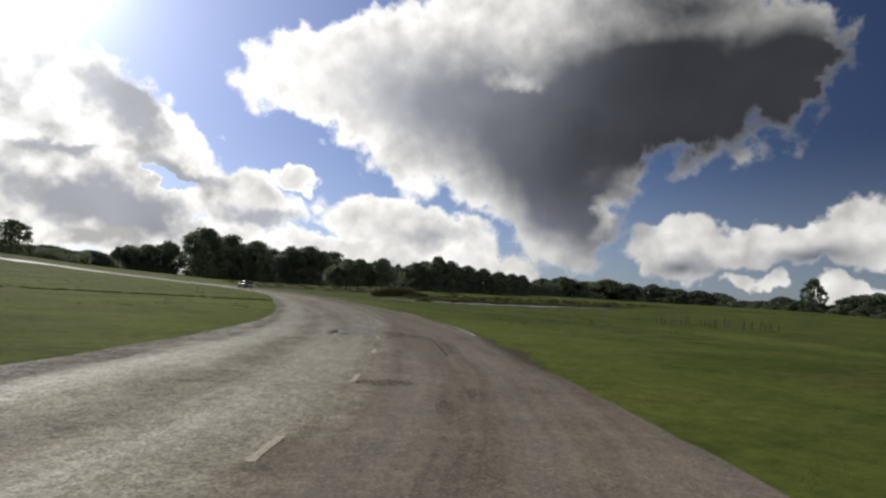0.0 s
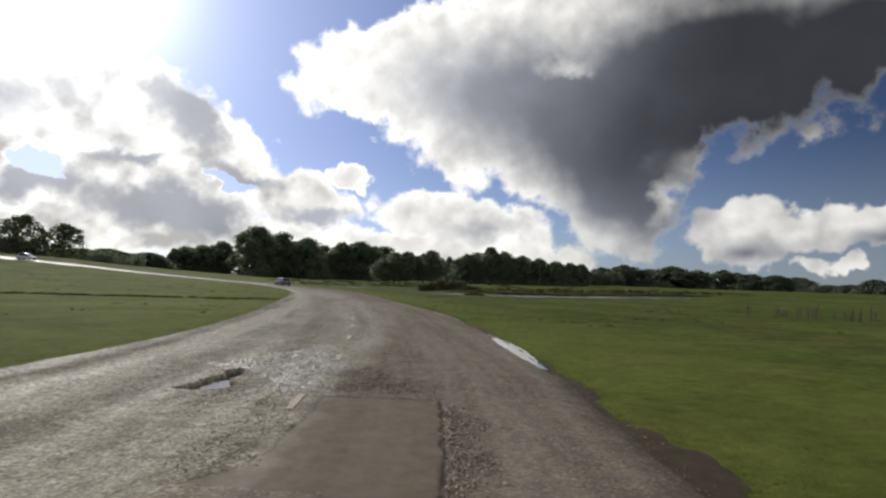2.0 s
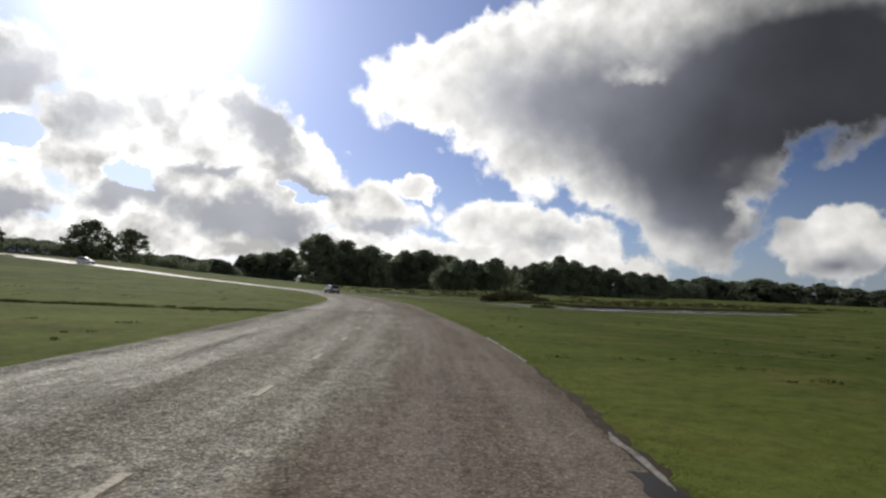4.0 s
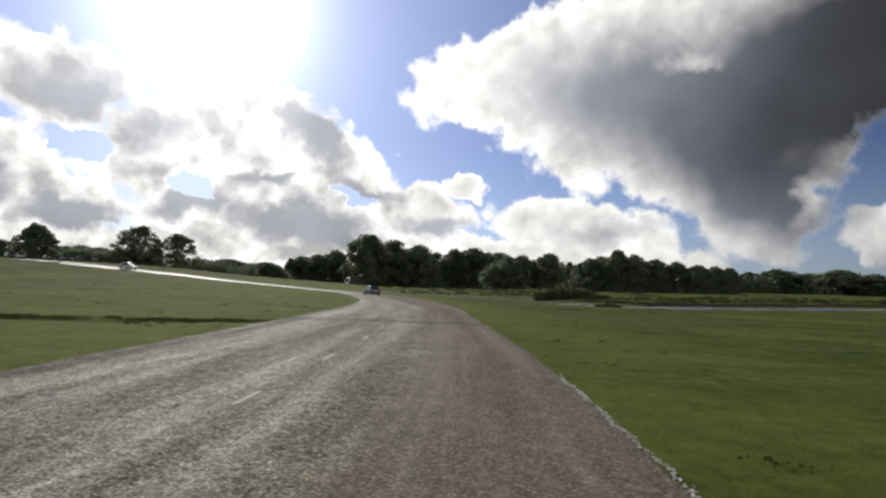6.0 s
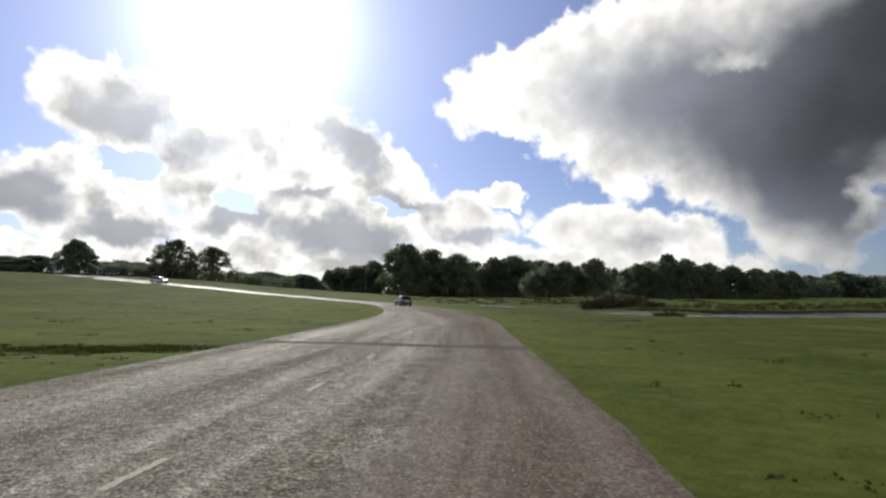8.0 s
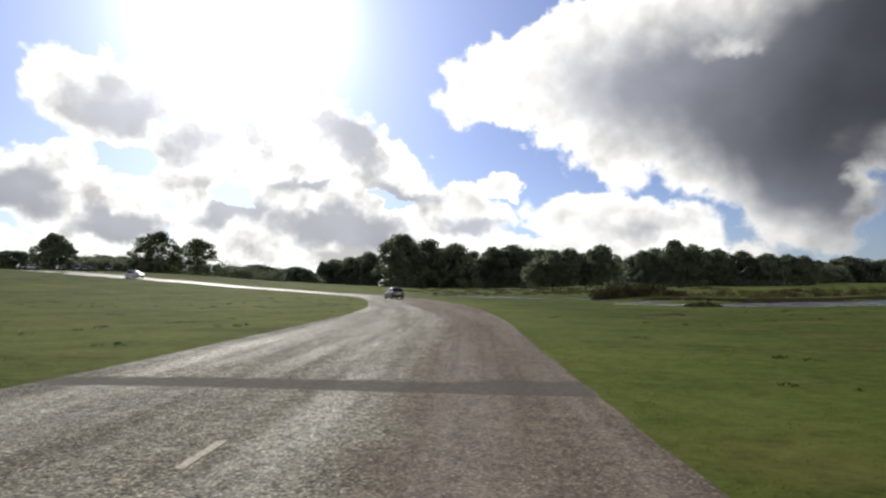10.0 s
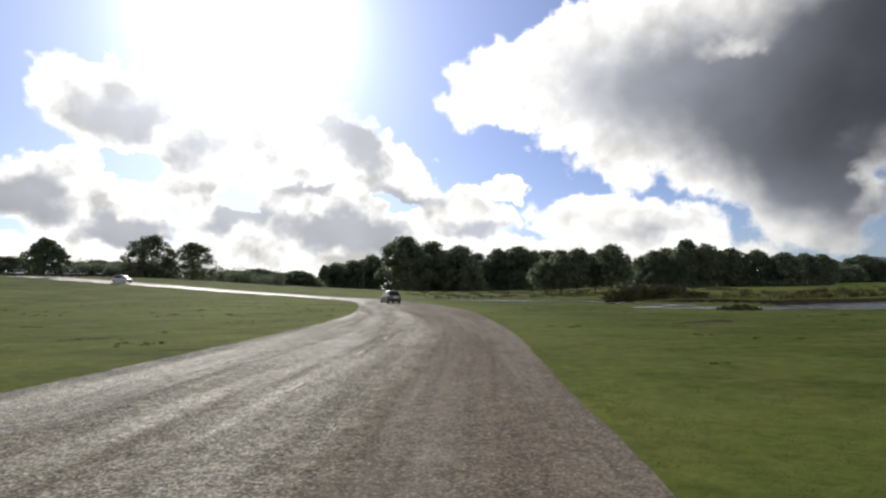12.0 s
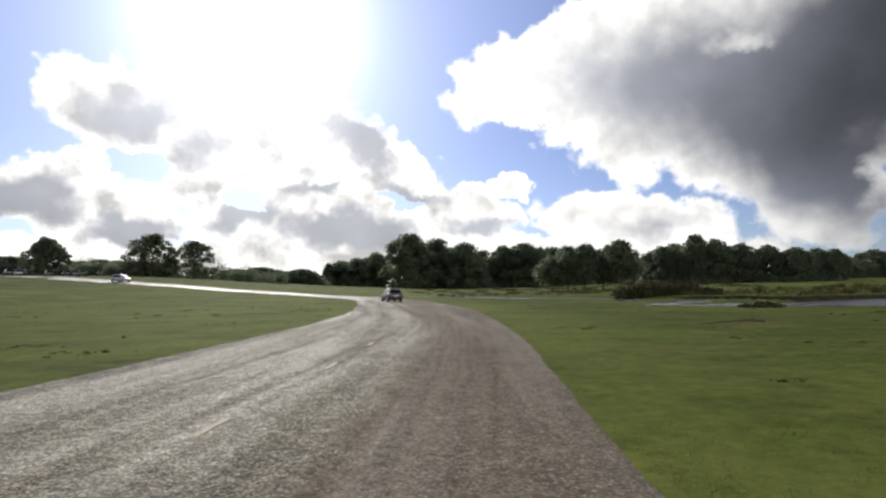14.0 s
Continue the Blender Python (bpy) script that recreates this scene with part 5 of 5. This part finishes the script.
for cx, cy, n, wx, wy in ((-16.5, 57, 5, 1.0, 0.3), (-20, 33, 4, 0.8, 0.3), (8.2, 25.2, 3, 0.5, 0.2), (30, 40, 4, 1.4, 0.4), (22, 17, 4, 1.0, 0.4), (36, 22, 5, 1.5, 0.5), (-9.5, 16.2, 4, 0.6, 0.3), (14, 12, 3, 0.8, 0.3)):
    for _ in range(n):
        spots.append((cx + rng.gauss(0, wx), cy + rng.gauss(0, wy), rng.uniform(0.2, 0.6), rng.uniform(0.04, 0.12), 110))
clump("tussocks", spots, TUSSOCK, "dark ragged grass tussocks along the ditch", "tussocks", "stuff", 0.032)
spots = []
while len(spots) < 1000:
    x, y = rng.uniform(-48, 52), rng.uniform(-4, 84)
    i = int(np.argmin(np.abs(road_line[:200, 3] - y)))
    if road_line[i, 0] - 1.2 < x < road_line[i, 2] + 1.2 or float(near_line(np.array([x]), np.array([y]), STREAM)[0]) < 1.5:
        continue
    for _ in range(rng.randint(1, 4)):
        spots.append((x + rng.gauss(0, 0.7), y + rng.gauss(0, 0.25), rng.uniform(0.10, 0.46), rng.uniform(0.04, 0.12), 60))
clump("pasture_tussocks", spots, TUSSOCK, "low rough tussocks dotted over the short pasture", "tussocks", "stuff", 0.026)
spots = []
for _ in range(420):
    x = rng.uniform(26, 120)
    y = float(np.interp(x, FAR_BANK_X, FAR_BANK_Y)) + 1.5 + abs(rng.gauss(0, 18))
    spots.append((x, y, rng.uniform(0.25, 0.75), rng.uniform(0.3, 0.8), 16))
for _ in range(160):
    spots.append((rng.uniform(-4, 40), rng.uniform(112, 150), rng.uniform(0.2, 0.5), 0.5, 12))
tufts("field_rushes", spots, RUSH, "clumps of dry rushes on the pasture beyond the stream", "rushes")
spots = []
for _ in range(90):
    x = rng.uniform(22, 110)
    y = float(np.interp(x, FAR_BANK_X, FAR_BANK_Y)) + 2.0 + rng.choice((3, 10, 22)) * rng.uniform(0.5, 1.3)
    spots.append((x, y, rng.uniform(0.4, 0.85), rng.uniform(0.4, 1.1), 46))
for _ in range(40):
    x = rng.uniform(-6, 26)
    spots.append((x, rng.uniform(118, 136), rng.uniform(0.25, 0.5), rng.uniform(0.4, 1.2), 30))
tufts("rush_clumps", spots, DARK_RUSH, "dark brown rush clumps standing in the far pasture", "rushes")
spots = []
for _ in range(120):
    x = rng.uniform(-14, 64)
    spots.append((x, 138 + 4.0 * rng.randint(0, 26) + rng.gauss(0, 0.8), rng.uniform(0.8, 2.6), rng.uniform(0.15, 0.5), 120))
clump("heath_tussocks", spots, DARK_RUSH, "brown rough heath in ragged lines before the wood", "heath", "stuff", 0.12)
# tufts that fray the edge of the road, and longer blades close by
spots = []
for k in range(len(road_line)):
    lx, ly, rx, ry = road_line[k]
    if not -40 < ry < 62:
        continue
    d = Vector((rx - lx, ry - ly)).normalized()
    for _ in range(7):
        o, q = rng.uniform(-0.05, 0.3) ** 1.0, rng.uniform(-0.4, 0.4)
        spots.append((rx + d.x * o - d.y * q, ry + d.y * o + d.x * q, rng.uniform(0.012, 0.04), 0.10, 9))
        o = rng.uniform(-0.05, 0.3)
        spots.append((lx - d.x * o - d.y * q, ly - d.y * o + d.x * q, rng.uniform(0.012, 0.04), 0.10, 9))
for x, y, _ in mv[2::3]:
    for _ in range(5):
        spots.append((x + rng.gauss(0.0, 0.07), y + rng.uniform(-0.1, 0.1), rng.uniform(0.012, 0.035), 0.09, 8))
for _ in range(9000):
    y = rng.uniform(-33, 28)
    i = int(np.argmin(np.abs(road_line[:200, 3] - y)))
    x = road_line[i, 2] + 0.25 + 9.0 * rng.random() ** 1.6
    spots.append((x, y, rng.uniform(0.015, 0.045), 0.17, 7))
for _ in range(3000):
    y = rng.uniform(-22, 45)
    i = int(np.argmin(np.abs(road_line[:200, 1] - y)))
    spots.append((road_line[i, 0] - 0.25 - 8.0 * rng.random() ** 1.6, y, rng.uniform(0.015, 0.04), 0.16, 7))
tufts("verge_grass", spots, BLADE, "short ragged grass along the road verge", "grass")


# ---------------------------------------------------------------- cars
def build_car(colour, label, length=3.95, width=1.70, tall=1.50):
    """A small hatchback that faces +y, its wheels on z = 0."""
    root = new("car")
    tagged(root, label, "car")
    body_mat = PAINTS[colour]
    L, W = length / 2, width / 2
    # lower body: stations from tail to nose with floor, belt height, half width
    rings = []
    for y, lo, hi, hw in ((-L, 0.42, 0.80, 0.80), (-L + 0.06, 0.30, 0.94, 0.92), (-L + 0.35, 0.22, 0.99, 0.985), (-L + 1.0, 0.19, 0.97, 1.0), (0.1, 0.18, 0.94, 1.0),
                          (L - 1.15, 0.18, 0.93, 0.99), (L - 0.65, 0.19, 0.86, 0.965), (L - 0.2, 0.22, 0.74, 0.90), (L, 0.34, 0.60, 0.74)):
        w = W * hw
        mid = lo + (hi - lo) * 0.55
        half = [(w * 0.80, lo), (w * 0.97, lo + 0.10), (w, mid), (w * 0.985, hi - 0.07), (w * 0.90, hi)]
        rings.append([(x, y, z) for x, z in half] + [(-x, y, z) for x, z in reversed(half)])
    v, f = loft(rings)
    body = part("body", mesh_from("body", v, f, body_mat, True), body_mat, root)
    # cabin
    rings = []
    for y, z, hw_low, hw_top in ((-L + 0.20, 0.97, 0.86, 0.84), (-L + 0.34, 1.20, 0.88, 0.76), (-L + 0.52, tall - 0.05, 0.9, 0.68), (-L + 1.0, tall, 0.92, 0.70), (-0.1, tall - 0.005, 0.93, 0.71), (0.38, tall - 0.10, 0.93, 0.70),
                                 (0.80, 1.20, 0.93, 0.76), (L - 0.88, 0.90, 0.90, 0.84)):
        a, b = W * hw_low, W * hw_top
        low = 0.88
        half = [(a, low), (a + (b - a) * 0.5, low + (z - low) * 0.55), (b, low + (z - low) * 0.93), (b * 0.86, z)]
        rings.append([(x, y, zz) for x, zz in half] + [(-x, y, zz) for x, zz in reversed(half)])
    v, f = loft(rings)
    part("cabin", mesh_from("cabin", v, f, body_mat, True), body_mat, root)
    # glass
    def pane(name, corners, label=""):
        bm = bmesh.new()
        face = bm.faces.new([bm.verts.new(c) for c in corners])
        bmesh.ops.inset_region(bm, faces=[face], thickness=0.03, depth=0.012)
        return part(name, bm, CAR_GLASS, root, label)
    a, b = W * 0.80, W * 0.66
    pane("rear_window", [(-a, -L + 0.185, 1.02), (a, -L + 0.185, 1.02), (b, -L + 0.455, tall - 0.14), (-b, -L + 0.455, tall - 0.14)])
    pane("windscreen", [(a, L - 0.90, 0.95), (-a, L - 0.90, 0.95), (-b, 0.45, tall - 0.115), (b, 0.45, tall - 0.115)])
    for s in (1, -1):
        x0, x1 = s * (W * 0.925 + 0.004), s * (W * 0.735 + 0.018)
        for y0, y1, y2, y3 in ((-0.05, L - 1.15, 0.40, -0.05), (-L + 0.62, -0.11, -0.11, -L + 0.78)):
            c = [(x0, y0, 0.98), (x0, y1, 0.98), (x1, y2, tall - 0.14), (x1, y3, tall - 0.14)]
            pane("side_window", c if s > 0 else c[::-1])
        # lamps, mirror, handle
        bm = block(bmesh.new(), (0.17, 0.10, 0.30), (s * W * 0.80, -L + 0.10, 0.90), (8, 0, 0), 0.03)
        part("tail_lamp", bm, RED_LENS, root, "red tail lamp", True)
        bm = block(bmesh.new(), (0.30, 0.16, 0.14), (s * W * 0.72, L - 0.16, 0.64), (-20, 0, s * -18), 0.04)
        part("headlight", bm, CLEAR_LENS, root, "clear headlight", True)
        bm = block(bmesh.new(), (0.18, 0.10, 0.13), (s * (W + 0.10), 0.70, 1.00), (0, 0, 0), 0.035)
        tube(bm, (s * (W - 0.05), 0.72, 0.95), (s * (W + 0.06), 0.70, 0.97), 0.02, 0.02, 6)
        part("wing_mirror", bm, body_mat, root, smooth=True)
        bm = block(bmesh.new(), (0.03, 0.16, 0.03), (s * (W + 0.005), -0.25, 0.86), (0, 0, 0), 0.01)
        part("door_handle", bm, body_mat, root)
        for y in (-L + 0.72, L - 0.76):
            bm = bmesh.new()
            tube(bm, (s * (W - 0.20), y, 0.31), (s * (W + 0.008), y, 0.31), 0.31, 0.31, 24)
            bmesh.ops.bevel(bm, geom=[e for e in bm.edges if len(e.link_faces) == 2 and any(len(q.verts) > 8 for q in e.link_faces)], offset=0.03, segments=2, affect="EDGES")
            wheel = part("wheel", bm, RUBBER, root, "black tyre", True)
            bm = bmesh.new()
            tube(bm, (s * (W - 0.02), y, 0.31), (s * (W + 0.014), y, 0.31), 0.205, 0.19, 20)
            rim = part("rim", bm, ALLOY, wheel, "grey alloy rim")
    bm = block(bmesh.new(), (width * 0.93, 0.12, 0.24), (0, -L + 0.03, 0.44), (0, 0, 0), 0.04)
    part("rear_bumper", bm, TRIM, root, "black plastic rear bumper", True)
    bm = block(bmesh.new(), (width * 0.86, 0.12, 0.20), (0, L - 0.03, 0.36), (0, 0, 0), 0.04)
    part("front_bumper", bm, TRIM, root, "black plastic front bumper", True)
    bm = block(bmesh.new(), (0.52, 0.02, 0.11), (0, -L - 0.025, 0.70), (0, 0, 0), 0.006)
    plate = part("number_plate", bm, PLATE, root, "pale number plate")
    bm = bmesh.new()
    for k in range(6):
        block(bm, (0.045, 0.006, 0.07), (-0.19 + 0.075 * k, -L - 0.037, 0.70))
    part("plate_bars", bm, MARK, plate)
    bm = block(bmesh.new(), (width * 0.52, 0.16, 0.03), (0, -L + 0.42, tall - 0.03), (0, 0, 0), 0.01)
    part("roof_spoiler", bm, body_mat, root, smooth=True)
    bm = bmesh.new()
    tube(bm, (0.05, -L + 0.14, 1.05), (0.42, -L + 0.16, 1.09), 0.008, 0.006, 6)
    part("rear_wiper", bm, TRIM, root)
    return root


def park(car, x, y, yaw, on_road=False):
    z = (road_z(x, y) if on_road else ground_z(x, y)) - 0.005
    car.matrix_basis = pose(x, y, z, 0, 0, yaw)
    return car


park(build_car("charcoal", "charcoal hatchback on the bend of the worn road", 3.9, 1.70, 1.50), -7.4, 88.5, 24, True)
park(build_car("silver", "silver hatchback on the far road beside the pasture", 4.0, 1.72, 1.52), -66.6, 131.4, -108, True)
rng = random.Random(21)
for k, (x, y, colour) in enumerate(((-108.5, 157.4, "silver"), (-103.6, 161.2, "black"), (-100.6, 163.4, "blue"), (-97.6, 162.4, "charcoal"), (-94.6, 160.6, "black"), (-91.6, 163.0, "charcoal"), (-113.5, 160.5, "black"), (-111.0, 162.0, "charcoal"))):
    park(build_car(colour, colour.replace("charcoal", "dark grey") + " car parked on the grass by the trees", rng.uniform(3.8, 4.4), 1.74, rng.uniform(1.45, 1.62)), x, y, 40 + rng.uniform(-8, 8))

# ---------------------------------------------------------------- small far things
# low house behind the car park
house = new("house")
tagged(house, "low brick house with a dark pitched tile roof behind the trees", "house")
hz = ground_z(-89.5, 176.5)
house.matrix_basis = pose(-92.0, 186.0, hz - 0.2, 0, 0, 62)
bm = block(bmesh.new(), (11.0, 6.5, 2.9), (0, 0, 1.3), (0, 0, 0), 0.02)
wall = part("wall", bm, BRICK, house)
bm = bmesh.new()
ring = lambda x: [(x, -3.7, 2.6), (x, 0, 4.9), (x, 3.7, 2.6), (x, 3.5, 2.45), (x, 0, 4.65), (x, -3.5, 2.45)]
v, f = loft([ring(-5.9), ring(5.9)])
roof = part("roof", mesh_from("roof", v, f, TILE), TILE, house, "dark tile roof")
for k in range(3):
    bm = block(bmesh.new(), (0.9, 0.08, 0.8), (-3.4 + 3.2 * k, -3.28, 1.5), (0, 0, 0), 0.01)
    win = part("window", bm, WHITE_TRIM, house, "white framed window")
    part("pane", block(bmesh.new(), (0.78, 0.03, 0.68), (-3.4 + 3.2 * k, -3.325, 1.5)), CAR_GLASS, win)
part("chimney", block(bmesh.new(), (0.8, 0.6, 1.4), (3.2, 0.3, 5.0), (0, 0, 0), 0.02), BRICK, roof)

# masts beyond the woods
for x, y, top, r in ((241.9, 365.3, 25.5, 0.08), (-48.0, 310.0, 20.8, 0.05)):
    z = ground_z(x, y)
    bm = bmesh.new()
    tube(bm, (0, 0, -0.3), (0, 0, top - z), r, r * 0.55, 8)
    mast = new("mast")
    mast.matrix_basis = pose(x, y, z)
    tagged(mast, "thin grey steel mast rising above the far trees", "mast")
    part("pole", bm, STEEL, mast)
    part("crossarm", tube(bmesh.new(), (-r * 5, 0, top - z - 1.0), (r * 5, 0, top - z - 1.0), r * 0.5, r * 0.5, 6), STEEL, mast)
    part("head", block(bmesh.new(), (r * 3, r * 3, r * 4), (0, 0, top - z - 0.1), (0, 0, 0), r * 0.4), STEEL, mast)

# a dead branch in the grass
bm = bmesh.new()
knots = [(10.6, 44.4), (11.6, 45.2), (12.7, 46.1), (13.6, 46.6), (14.2, 46.3)]
for (x0, y0), (x1, y1), r in zip(knots, knots[1:], (0.012, 0.022, 0.032, 0.042)):
    tube(bm, (x0, y0, ground_z(x0, y0) + 0.06), (x1, y1, ground_z(x1, y1) + 0.03), r, r + 0.01, 7)
tube(bm, (13.6, 46.6, ground_z(13.6, 46.6) + 0.06), (13.9, 46.7, ground_z(13.6, 46.6) + 0.16), 0.03, 0.012, 6)
tagged(part("fallen_branch", bm, BARK), "dark dead branch lying in the pasture grass", "branch")

# young trees tied to stakes, out on the pasture
guard = new("sapling")
tagged(guard, "thin bare sapling tied to a wooden stake in the pasture", "sapling", "planted saplings")
part("stake", tube(bmesh.new(), (0.12, 0, -0.2), (0.12, 0, 1.25), 0.045, 0.04, 7), WOOD, guard, "weathered wooden stake")
bm = bmesh.new()
tube(bm, (0, 0, -0.1), (0.03, 0.02, 1.7), 0.03, 0.012, 6)
for k in range(7):
    z = 0.7 + 0.13 * k
    a = k * 2.4
    tube(bm, (0.01, 0.01, z), (math.cos(a) * 0.28, math.sin(a) * 0.28, z + 0.32), 0.011, 0.004, 5)
part("stem", bm, BARK, guard)
part("tie", block(bmesh.new(), (0.20, 0.05, 0.05), (0.06, 0, 1.05), (0, 0, 0), 0.01), RUBBER, guard, "black rubber tie")
rng = random.Random(31)
for k in range(30):
    f = k / 29
    x, y = 28.5 + 9.5 * f + rng.uniform(-1, 1), 11.5 - 4.0 * f + rng.uniform(-2.5, 2.5)
    m = pose(x, y, ground_z(x, y) - rng.uniform(0.1, 0.6), rng.uniform(-4, 4), rng.uniform(-4, 4), rng.uniform(0, 360))
    thing = guard if k == 0 else copy_thing(guard, m)
    thing.matrix_basis = m @ Matrix.Diagonal((0.7, 0.7, rng.uniform(0.65, 0.9), 1))
